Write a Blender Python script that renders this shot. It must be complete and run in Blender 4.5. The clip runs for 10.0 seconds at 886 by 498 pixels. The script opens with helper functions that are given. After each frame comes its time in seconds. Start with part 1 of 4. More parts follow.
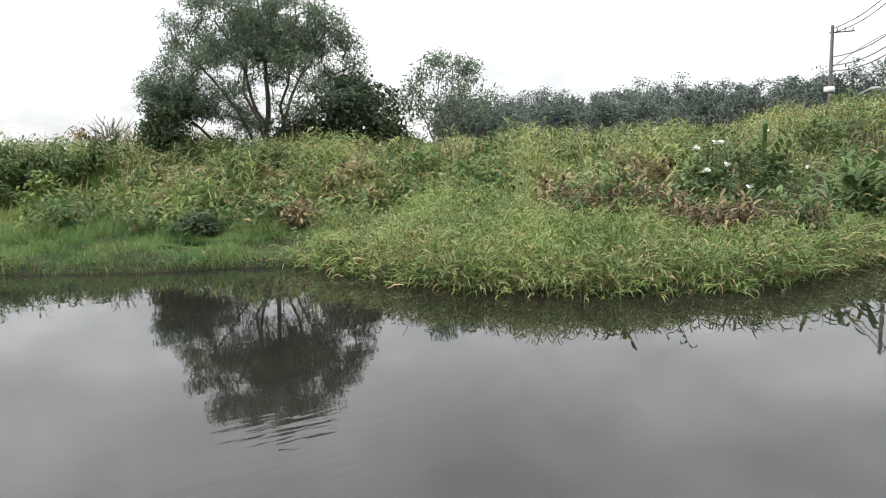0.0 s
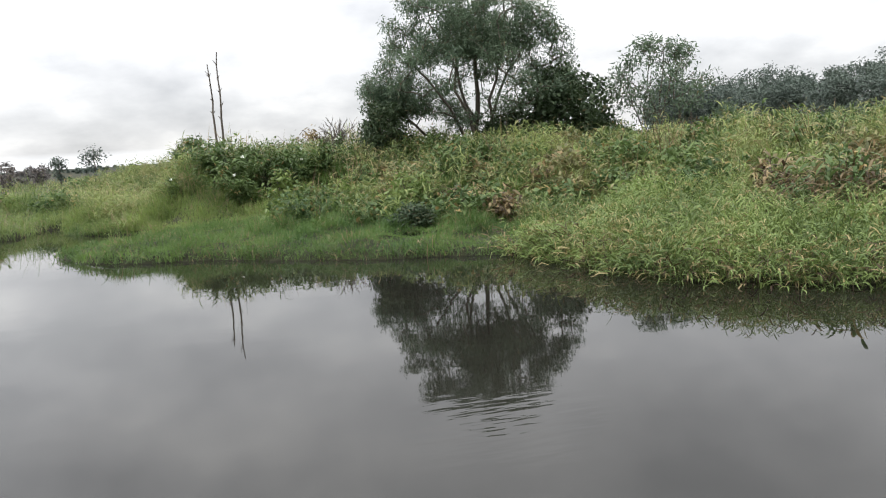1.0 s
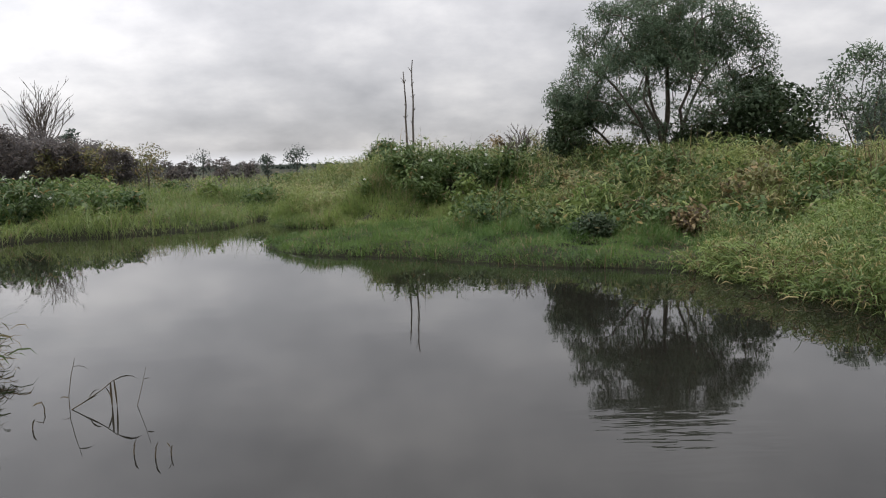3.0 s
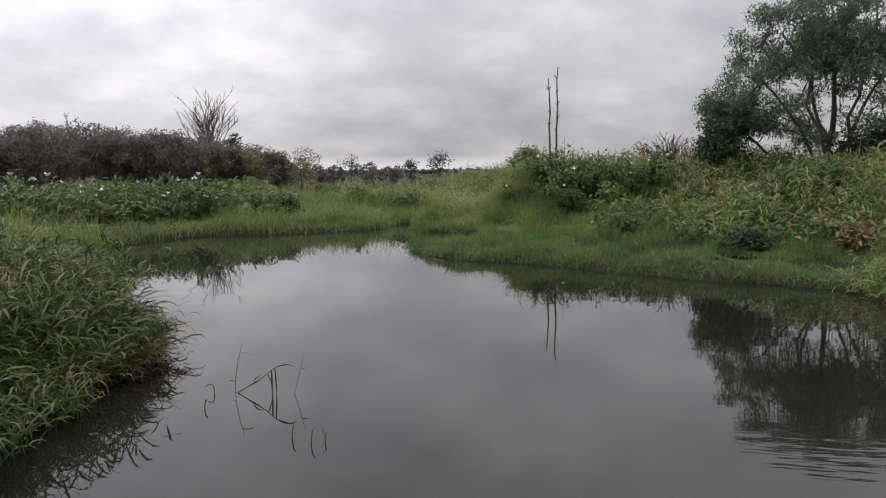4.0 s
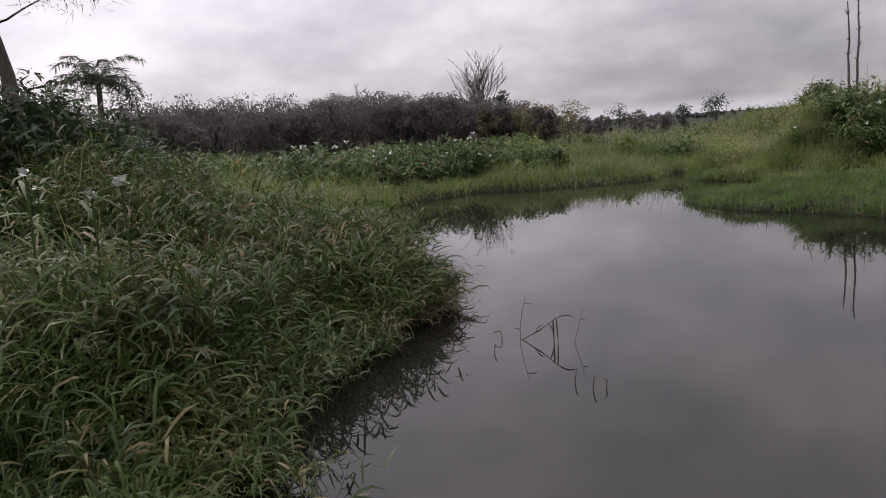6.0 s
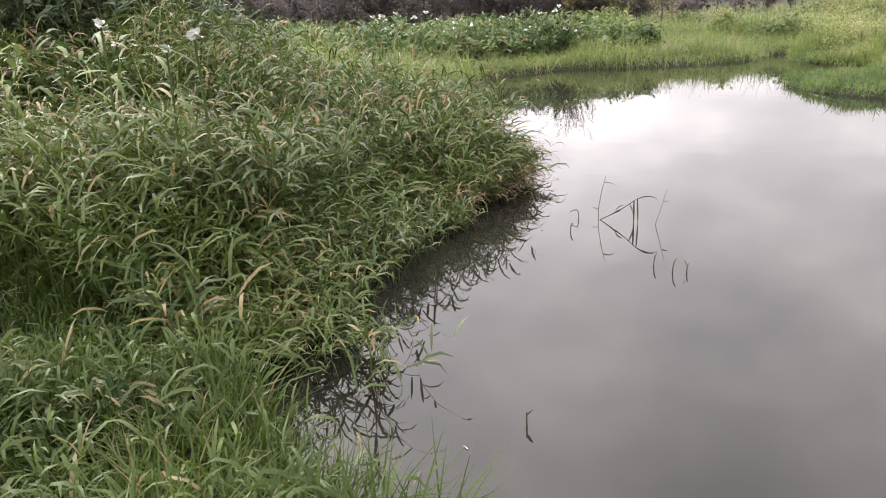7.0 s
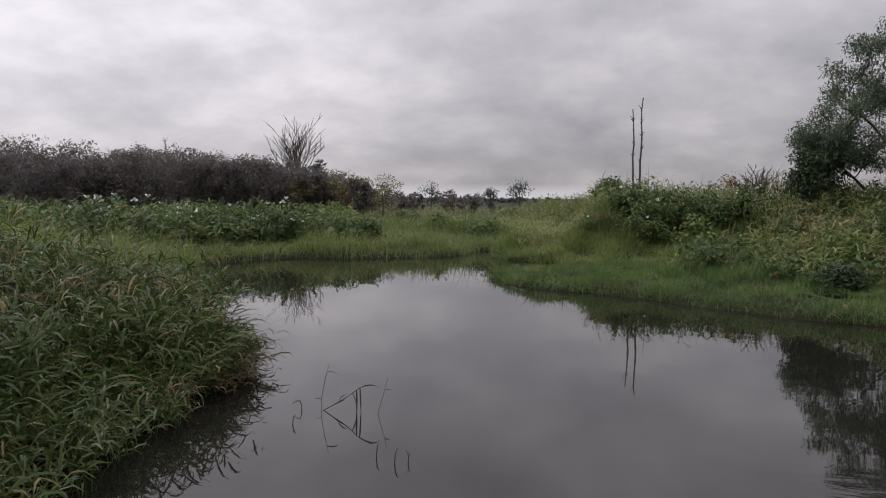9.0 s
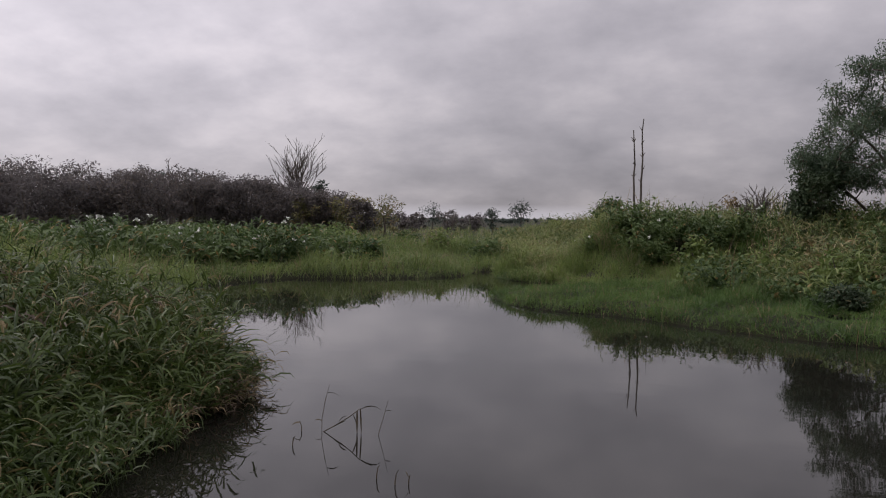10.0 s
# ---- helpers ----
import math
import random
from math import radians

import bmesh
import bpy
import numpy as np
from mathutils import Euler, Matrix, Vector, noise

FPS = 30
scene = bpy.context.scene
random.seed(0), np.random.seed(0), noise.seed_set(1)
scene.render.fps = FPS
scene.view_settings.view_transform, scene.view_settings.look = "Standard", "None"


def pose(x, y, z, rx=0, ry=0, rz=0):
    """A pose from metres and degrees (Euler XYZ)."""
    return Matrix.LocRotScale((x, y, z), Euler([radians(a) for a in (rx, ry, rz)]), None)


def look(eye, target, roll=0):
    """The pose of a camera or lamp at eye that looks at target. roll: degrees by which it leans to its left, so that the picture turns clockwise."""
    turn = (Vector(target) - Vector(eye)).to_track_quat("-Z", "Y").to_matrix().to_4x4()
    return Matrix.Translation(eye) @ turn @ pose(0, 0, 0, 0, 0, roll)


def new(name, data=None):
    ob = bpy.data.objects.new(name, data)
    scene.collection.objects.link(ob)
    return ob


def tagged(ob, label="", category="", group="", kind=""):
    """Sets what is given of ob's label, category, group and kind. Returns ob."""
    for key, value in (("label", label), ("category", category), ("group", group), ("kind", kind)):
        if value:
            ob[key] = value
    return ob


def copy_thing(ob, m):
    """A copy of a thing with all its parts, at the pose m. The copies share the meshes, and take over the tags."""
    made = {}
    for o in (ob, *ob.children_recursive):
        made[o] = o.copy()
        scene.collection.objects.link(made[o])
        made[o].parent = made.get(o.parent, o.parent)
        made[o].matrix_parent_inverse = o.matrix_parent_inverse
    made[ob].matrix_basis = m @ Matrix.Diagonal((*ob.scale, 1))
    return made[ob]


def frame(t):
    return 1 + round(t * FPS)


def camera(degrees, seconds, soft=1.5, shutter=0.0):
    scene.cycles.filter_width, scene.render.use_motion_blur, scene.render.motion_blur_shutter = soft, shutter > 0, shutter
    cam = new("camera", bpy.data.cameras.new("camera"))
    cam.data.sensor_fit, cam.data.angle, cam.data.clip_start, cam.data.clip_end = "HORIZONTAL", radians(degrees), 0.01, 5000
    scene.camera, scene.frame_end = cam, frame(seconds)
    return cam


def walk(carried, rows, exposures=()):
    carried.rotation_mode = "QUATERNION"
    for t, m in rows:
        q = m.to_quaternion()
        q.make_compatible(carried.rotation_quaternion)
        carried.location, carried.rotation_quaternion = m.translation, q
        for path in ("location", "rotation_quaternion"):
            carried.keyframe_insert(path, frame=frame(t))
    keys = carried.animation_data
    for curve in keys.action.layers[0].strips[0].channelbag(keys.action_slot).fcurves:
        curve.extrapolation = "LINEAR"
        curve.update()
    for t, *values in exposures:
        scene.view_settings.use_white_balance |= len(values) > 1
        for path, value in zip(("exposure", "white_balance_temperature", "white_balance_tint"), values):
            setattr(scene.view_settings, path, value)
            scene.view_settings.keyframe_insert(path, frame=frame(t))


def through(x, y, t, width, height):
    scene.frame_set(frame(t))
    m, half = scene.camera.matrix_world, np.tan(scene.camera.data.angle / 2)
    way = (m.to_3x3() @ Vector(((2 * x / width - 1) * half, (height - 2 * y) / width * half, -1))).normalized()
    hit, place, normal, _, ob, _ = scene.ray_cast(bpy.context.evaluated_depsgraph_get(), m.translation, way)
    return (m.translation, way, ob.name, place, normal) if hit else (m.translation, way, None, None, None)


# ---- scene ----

# camera: seconds, x, y, z, heading (clockwise from +y), tilt, lean
cam = camera(61.8, 10.0, soft=1.1)
PATH = [(0.0, 0.406, 0.716, 1.829, 31.43, -7.49, -1.38),
        (0.5, 0.285, 0.529, 1.841, 21.95, -8.7, -3.5),
        (1.0, 0.296, 0.384, 1.85, 15.33, -7.55, -3.31),
        (1.5, 0.28, 0.327, 1.845, 11.68, -7.45, -2.38),
        (2.0, 0.26, 0.273, 1.864, 9.04, -7.26, -1.49),
        (2.2, 0.262, 0.25, 1.873, 8.07, -7.12, -1.43),
        (3.5, 0.162, 0.032, 1.891, -3.56, -6.21, -0.96),
        (4.0, 0.141, -0.002, 1.901, -8.92, -5.9, -0.43),
        (4.5, 0.139, -0.077, 1.929, -13.97, -5.03, -0.7),
        (5.0, 0.189, -0.242, 1.995, -19.41, -2.32, -0.66),
        (5.5, 0.197, -0.3, 2.006, -22.83, -1.81, -0.88),
        (6.0, 0.156, -0.316, 1.98, -29.7, -8.81, -4.0),
        (6.2, 0.131, -0.292, 1.959, -33.03, -12.6, -4.49),
        (7.3, 0.056, -0.169, 1.865, -35.66, -17.93, -2.43),
        (7.5, 0.071, -0.151, 1.872, -31.25, -16.41, -2.34),
        (8.0, 0.106, -0.145, 1.899, -21.75, -8.56, -1.71),
        (8.5, 0.097, -0.121, 1.899, -16.44, -4.42, -0.4),
        (9.0, 0.089, -0.121, 1.899, -14.89, -3.74, 0.73),
        (9.5, 0.09, -0.124, 1.898, -14.91, -1.7, 1.16),
        (10.0, 0.091, -0.116, 1.899, -15.02, -2.17, 0.78)]
EXPOSURE = [(0.0, 0.86, 6500, 8), (1.0, 0.64, 6500, 9), (2.0, 0.38, 6500, 11), (3.5, -0.14, 6500, 12), (4.5, -0.3, 6500, 16), (5.5, -0.85, 6500, 23), (6.0, -0.44, 6500, 22),
            (6.2, 0.0, 6500, 20), (7.3, 1.35, 6900, 18), (7.5, 1.15, 6900, 18), (8.0, 0.36, 6500, 15), (8.5, -0.3, 6500, 16), (9.0, -0.5, 6500, 18), (9.5, -0.64, 6500, 20), (10.0, -0.76, 6500, 21)]
walk(cam, [(t, pose(x, y, z, 90 + tilt, 0, -turn) @ pose(0, 0, 0, 0, 0, lean)) for t, x, y, z, turn, tilt, lean in PATH], EXPOSURE)

rng = np.random.default_rng(7)
U = rng.uniform


# ---- world and sun: a closed overcast sky ----
SUN_TURN, SUN_UP = -75.0, 42.0
world = bpy.data.worlds.new("overcast_sky")
scene.world = world
world.use_nodes = True
nt = world.node_tree
N, L = nt.nodes, nt.links
for n in list(N):
    N.remove(n)


def node(tree, kind, **values):
    n = tree.nodes.new(kind)
    for key, value in values.items():
        n.inputs[key.replace("_", " ")].default_value = value
    return n


def ramp(tree, stops, source, mode="LINEAR"):
    r = tree.nodes.new("ShaderNodeValToRGB")
    r.color_ramp.interpolation = mode
    while len(r.color_ramp.elements) < len(stops):
        r.color_ramp.elements.new(0.5)
    for e, (p, c) in zip(r.color_ramp.elements, stops):
        e.position = p
        e.color = (c, c, c, 1) if isinstance(c, (int, float)) else (*c, 1)
    tree.links.new(source, r.inputs[0])
    return r.outputs[0]


def maths(tree, op, a, b=0.0):
    m = tree.nodes.new("ShaderNodeMath")
    m.operation = op
    for i, v in enumerate((a, b)):
        if isinstance(v, (int, float)):
            m.inputs[i].default_value = v
        else:
            tree.links.new(v, m.inputs[i])
    return m.outputs[0]


def mixed(tree, fac, a, b, mode="MIX"):
    m = tree.nodes.new("ShaderNodeMix")
    m.data_type, m.blend_type = "RGBA", mode
    for i, v in ((0, fac), (6, a), (7, b)):
        if isinstance(v, (int, float)):
            m.inputs[i].default_value = v
        elif isinstance(v, tuple):
            m.inputs[i].default_value = (*v, 1)
        else:
            tree.links.new(v, m.inputs[i])
    return m.outputs[2]


def noise_at(tree, where, scale, detail=4.0, rough=0.55):
    n = node(tree, "ShaderNodeTexNoise", Scale=scale, Detail=detail, Roughness=rough)
    if where is not None:
        tree.links.new(where, n.inputs["Vector"])
    return n.outputs[0]


sky = N.new("ShaderNodeTexSky")
sky.sky_type, sky.sun_disc = "NISHITA", False
sky.sun_elevation, sky.sun_rotation = radians(SUN_UP), radians(SUN_TURN)
coords = N.new("ShaderNodeTexCoord").outputs["Generated"]
sep = N.new("ShaderNodeSeparateXYZ")
L.new(coords, sep.inputs[0])
up = maths(nt, "MAXIMUM", sep.outputs[2], 0.0)
flat = maths(nt, "ADD", up, 0.36)
comb = N.new("ShaderNodeCombineXYZ")
L.new(maths(nt, "DIVIDE", sep.outputs[0], flat), comb.inputs[0])
L.new(maths(nt, "DIVIDE", sep.outputs[1], flat), comb.inputs[1])
big = noise_at(nt, comb.outputs[0], 1.35, 3.0, 0.5)
small = noise_at(nt, comb.outputs[0], 3.6, 8.0, 0.56)
cloud = maths(nt, "ADD", maths(nt, "MULTIPLY", big, 0.5), maths(nt, "MULTIPLY", small, 0.5))
tone = ramp(nt, [(0.36, (0.58, 0.585, 0.61)), (0.5, (0.77, 0.77, 0.79)), (0.63, (1.0, 0.99, 0.99))], cloud)
# the layer is thinner, so brighter, overhead and round the hidden sun
lift = ramp(nt, [(0.0, 0.57), (0.10, 0.75), (0.25, 1.04), (0.5, 1.36), (1.0, 1.9)], up)
east = maths(nt, "ADD", maths(nt, "MULTIPLY", sep.outputs[0], math.sin(radians(SUN_TURN))), maths(nt, "MULTIPLY", sep.outputs[1], math.cos(radians(SUN_TURN))))
glow = ramp(nt, [(0.0, 0.84), (0.4, 0.84), (0.7, 0.86), (0.9, 1.28), (1.0, 1.5)], maths(nt, "ADD", maths(nt, "MULTIPLY", east, 0.5), 0.5))
cover = mixed(nt, 1.0, mixed(nt, 1.0, tone, lift, "MULTIPLY"), glow, "MULTIPLY")
strip = ramp(nt, [(0.0, 0.55), (0.011, 0.5), (0.024, 0.0)], up)
cover = mixed(nt, strip, cover, (0.86, 0.88, 0.92))
faint = mixed(nt, 1.0, sky.outputs[0], (0.1, 0.1, 0.1), "MULTIPLY")
back = N.new("ShaderNodeBackground")
L.new(mixed(nt, 0.94, faint, cover), back.inputs[0])
back.inputs[1].default_value = 1.25
out = N.new("ShaderNodeOutputWorld")
L.new(back.outputs[0], out.inputs[0])

sun = new("sun", bpy.data.lights.new("sun", "SUN"))
sun.data.energy, sun.data.angle, sun.data.color = 1.5, radians(25), (1.0, 0.97, 0.92)
sun.matrix_basis = look((0, 0, 60), (-60 * math.sin(radians(SUN_TURN)) * math.cos(radians(SUN_UP)), -60 * math.cos(radians(SUN_TURN)) * math.cos(radians(SUN_UP)), 60 - 60 * math.sin(radians(SUN_UP))))


# ---- materials ----
def material(name):
    m = bpy.data.materials.new(name)
    m.use_nodes = True
    t = m.node_tree
    return m, t, t.nodes["Principled BSDF"], t.nodes["Material Output"]


def leaf_material(name, dark, light, dry, dryness=0.12, patch=0.35, rough=0.5, through=0.3):
    """Blades and leaves: each its own shade between dark and light, some dry, in patches over the ground."""
    m, t, p, o = material(name)
    g = t.nodes.new("ShaderNodeNewGeometry")
    each = g.outputs["Random Per Island"]
    ground = noise_at(t, g.outputs["Position"], patch, 3.0, 0.6)
    shade = maths(t, "ADD", maths(t, "MULTIPLY", each, 0.42), maths(t, "MULTIPLY", ramp(t, [(0.28, 0.0), (0.72, 1.0)], ground), 0.68))
    green = ramp(t, [(0.12, dark), (0.95, light)], shade)
    other = maths(t, "FRACT", maths(t, "MULTIPLY", each, 37.31))
    drier = noise_at(t, g.outputs["Position"], patch * 1.7, 2.0, 0.5)
    gone = maths(t, "LESS_THAN", other, maths(t, "MULTIPLY", ramp(t, [(0.42, 0.25), (0.66, 1.9)], drier), dryness))
    colour = mixed(t, gone, green, dry)
    fine = noise_at(t, g.outputs["Position"], 60.0, 2.0, 0.5)
    colour = mixed(t, 1.0, colour, ramp(t, [(0.3, 0.8), (0.7, 1.15)], fine), "MULTIPLY")
    t.links.new(colour, p.inputs["Base Color"])
    p.inputs["Roughness"].default_value = rough
    p.inputs["Specular IOR Level"].default_value = 0.35
    tr = t.nodes.new("ShaderNodeBsdfTranslucent")
    t.links.new(colour, tr.inputs[0])
    mx = t.nodes.new("ShaderNodeMixShader")
    mx.inputs[0].default_value = through
    t.links.new(p.outputs[0], mx.inputs[1])
    t.links.new(tr.outputs[0], mx.inputs[2])
    t.links.new(mx.outputs[0], o.inputs[0])
    return m


def rough_material(name, dark, light, scale, rough=0.85, bump=0.4, stretch=(1, 1, 1)):
    m, t, p, o = material(name)
    c = t.nodes.new("ShaderNodeTexCoord").outputs["Object"]
    mp = t.nodes.new("ShaderNodeMapping")
    mp.inputs["Scale"].default_value = stretch
    t.links.new(c, mp.inputs[0])
    a = noise_at(t, mp.outputs[0], scale, 6.0, 0.6)
    b = noise_at(t, mp.outputs[0], scale * 9, 4.0, 0.6)
    both = maths(t, "ADD", maths(t, "MULTIPLY", a, 0.65), maths(t, "MULTIPLY", b, 0.35))
    t.links.new(ramp(t, [(0.34, dark), (0.64, light)], both), p.inputs["Base Color"])
    p.inputs["Roughness"].default_value = rough
    p.inputs["Specular IOR Level"].default_value = 0.25
    bp = node(t, "ShaderNodeBump", Strength=bump, Distance=0.02)
    t.links.new(both, bp.inputs["Height"])
    t.links.new(bp.outputs[0], p.inputs["Normal"])
    return m


MEADOW = leaf_material("meadow_grass", (0.06, 0.1, 0.033), (0.29, 0.345, 0.11), (0.35, 0.3, 0.15), 0.2, 0.25)
INLET = leaf_material("inlet_grass", (0.076, 0.13, 0.036), (0.26, 0.33, 0.1), (0.3, 0.25, 0.143), 0.1, 0.3, 0.5, 0.42)
SOFT = leaf_material("soft_grass", (0.15, 0.2, 0.064), (0.36, 0.4, 0.1536), (0.38, 0.33, 0.176), 0.12, 0.5, 0.55, 0.45)
OLIVE = leaf_material("olive_leaf", (0.08, 0.09, 0.038), (0.235, 0.225, 0.095), (0.3, 0.22, 0.11), 0.2, 0.8, 0.55)
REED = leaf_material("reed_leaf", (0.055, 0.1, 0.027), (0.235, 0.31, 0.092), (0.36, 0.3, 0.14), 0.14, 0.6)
# Reed grass again, with the near bank's backlit dimness put into its colour.
NEAR_DIMMED = leaf_material("near_reed_leaf_dimmed", (0.016, 0.038, 0.009), (0.108, 0.158, 0.036), (0.22, 0.18, 0.08), 0.10, 0.7)
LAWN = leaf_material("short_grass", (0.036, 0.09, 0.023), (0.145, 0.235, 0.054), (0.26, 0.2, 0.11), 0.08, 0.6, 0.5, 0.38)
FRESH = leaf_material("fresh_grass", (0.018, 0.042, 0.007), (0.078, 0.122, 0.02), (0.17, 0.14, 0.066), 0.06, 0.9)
LILY = leaf_material("lily_leaf", (0.034, 0.072, 0.024), (0.145, 0.21, 0.068), (0.3, 0.22, 0.088), 0.06, 0.5, 0.6)
WITHERED = leaf_material("withered_leaf", (0.075, 0.055, 0.028), (0.4, 0.31, 0.165), (0.075, 0.052, 0.03), 0.5, 0.9, 0.6)
# Tree leaves' paler, grey-blue cast is haze mixed into the leaf colour.
HAZED_CROWN = leaf_material("hazed_tree_leaf", (0.06, 0.098, 0.06), (0.155, 0.21, 0.13), (0.16, 0.14, 0.077), 0.04, 0.5, 0.45, 0.4)
# Bush leaves lightened in the base colour to stand in for haze.
HAZED_DARKLEAF = leaf_material("hazed_bush_leaf", (0.034, 0.06, 0.029), (0.075, 0.108, 0.05), (0.09, 0.08, 0.033), 0.03, 0.5, 0.62, 0.2)
SCRUB = leaf_material("scrub_leaf", (0.108, 0.1, 0.1), (0.165, 0.15, 0.145), (0.17, 0.145, 0.125), 0.25, 0.12, 0.7, 0.4)
# Far woods leaf is paled and blued: distance haze painted into the colour.
HAZED_WOODS = leaf_material("hazed_woods_leaf", (0.06, 0.084, 0.072), (0.125, 0.155, 0.125), (0.1, 0.11, 0.1024), 0.06, 0.05, 0.7, 0.25)
BARK = rough_material("grey_bark", (0.05, 0.042, 0.032), (0.16, 0.14, 0.115), 3.0, 0.9, 0.7, (1, 1, 0.25))
BARE = rough_material("bleached_wood", (0.06, 0.05, 0.042), (0.15, 0.13, 0.11), 4.0, 0.85, 0.6, (1, 1, 0.2))
STRAW = rough_material("dry_stalk", (0.05, 0.038, 0.022), (0.13, 0.10, 0.055), 12.0, 0.7, 0.2)
CONCRETE = rough_material("pole_concrete", (0.08, 0.072, 0.065), (0.16, 0.15, 0.138), 2.0, 0.85, 0.3)
METAL = rough_material("galvanised_metal", (0.22, 0.23, 0.24), (0.4, 0.41, 0.42), 5.0, 0.45, 0.1)
CABLE = rough_material("black_cable", (0.015, 0.015, 0.016), (0.03, 0.03, 0.032), 9.0, 0.6, 0.1)
SIGN = rough_material("white_enamel", (0.7, 0.7, 0.68), (0.82, 0.82, 0.8), 8.0, 0.4, 0.1)
PLASTER = rough_material("white_plaster", (0.55, 0.54, 0.5), (0.78, 0.77, 0.74), 1.0, 0.85, 0.2)
PETAL = rough_material("white_petal", (0.72, 0.73, 0.68), (0.86, 0.86, 0.82), 30.0, 0.5, 0.1)
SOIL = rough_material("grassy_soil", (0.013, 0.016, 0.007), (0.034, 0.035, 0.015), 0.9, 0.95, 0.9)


def water_material():
    m, t, p, o = material("murky_water")
    g = t.nodes.new("ShaderNodeNewGeometry")
    murk = noise_at(t, g.outputs["Position"], 0.22, 4.0, 0.55)
    t.links.new(ramp(t, [(0.35, (0.010, 0.0098, 0.0078)), (0.65, (0.018, 0.0172, 0.014))], murk), p.inputs["Base Color"])
    p.inputs["Roughness"].default_value = 0.015
    p.inputs["IOR"].default_value = 1.4
    mp = t.nodes.new("ShaderNodeMapping")
    mp.inputs["Scale"].default_value = (0.6, 1.6, 1.0)
    t.links.new(g.outputs["Position"], mp.inputs[0])
    slow = noise_at(t, mp.outputs[0], 1.3, 2.0, 0.4)
    quick = noise_at(t, mp.outputs[0], 7.0, 3.0, 0.5)
    ripple = maths(t, "ADD", maths(t, "MULTIPLY", slow, 0.8), maths(t, "MULTIPLY", quick, 0.12))
    # a breath of wind ruffles one patch of the pond
    off = t.nodes.new("ShaderNodeVectorMath")
    off.operation = "DISTANCE"
    t.links.new(g.outputs["Position"], off.inputs[0])
    off.inputs[1].default_value = (1.9, 4.95, 0.0)
    ruffle = t.nodes.new("ShaderNodeMapping")
    ruffle.inputs["Rotation"].default_value = (0, 0, radians(18))
    ruffle.inputs["Scale"].default_value = (1.6, 6.0, 1.0)
    t.links.new(g.outputs["Position"], ruffle.inputs[0])
    local = maths(t, "MULTIPLY", ramp(t, [(0.25, 1.0), (0.95, 0.0)], off.outputs["Value"]), noise_at(t, ruffle.outputs[0], 1.5, 2.0, 0.5))
    ripple = maths(t, "ADD", ripple, maths(t, "MULTIPLY", local, 3.2))
    bp = node(t, "ShaderNodeBump", Strength=0.03, Distance=0.05)
    t.links.new(ripple, bp.inputs["Height"])
    t.links.new(bp.outputs[0], p.inputs["Normal"])
    return m


WATER = water_material()


# ---- plan: the pond's shore and the lie of the land ----
SHORE = [(-2.15, 1.65), (-1.5, 1.4), (-0.6, 1.25), (1, 1.2), (4, 1.0), (8, 1.5), (13, 3), (19, 5.2), (19, 8), (14, 7.6), (11.2, 6.9),
         (10.2, 6.8), (8.8, 6.7), (7.8, 7.1), (7.0, 7.6), (6.3, 8.3), (5.7, 9.0), (5.4, 10.5), (5.1, 12.1), (3.8, 12.8), (2.4, 13.3), (1, 14.3),
         (-0.3, 15.3), (-1.7, 15.7), (-2.8, 16.5), (-3.65, 18.3), (-3.2, 19.0), (-2.2, 20.0), (-1.6, 21.2), (-1.9, 22.3), (-3.1, 23.0), (-4.1, 23.7), (-4.8, 25.0), (-5.2, 27.5), (-5.8, 27.5), (-5.8, 24.6), (-7, 23.3),
         (-9, 22), (-10.8, 21.5), (-11.6, 18), (-9.5, 13), (-7, 9.6), (-5.3, 7.9), (-4.42, 7.1), (-4.26, 5.9), (-4.52, 5.1), (-4.4, 4.1), (-4.05, 3.15),
         (-3.8, 2.5), (-3.45, 2.05), (-2.8, 1.95)]


def step(a, b, v):
    q = np.clip((np.asarray(v, float) - a) / (b - a), 0, 1)
    return q * q * (3 - 2 * q)


def from_shore(x, y):
    """Metres from the waterline, negative over the water."""
    p = np.array(SHORE)
    q = np.roll(p, -1, 0)
    best = np.full(x.shape, 1e9)
    odd = np.zeros(x.shape, bool)
    for (ax, ay), (bx, by) in zip(p, q):
        dx, dy = bx - ax, by - ay
        s = np.clip(((x - ax) * dx + (y - ay) * dy) / (dx * dx + dy * dy), 0, 1)
        best = np.minimum(best, np.hypot(x - ax - s * dx, y - ay - s * dy))
        odd ^= ((ay > y) != (by > y)) & (x < dx * (y - ay) / (dy if dy else 1e-9) + ax)
    return np.where(odd, -best, best)


def waves(x, y, size, seed=0.0):
    return (np.sin(x / size + seed) * np.cos(y / size * 1.3 + seed * 2) + 0.6 * np.sin(x / size * 2.3 - y / size * 1.7 + seed) + 0.4 * np.cos(x / size * 4.1 + y / size * 3.3)) / 2


def bearing(x, y):
    return np.degrees(np.arctan2(x, y))


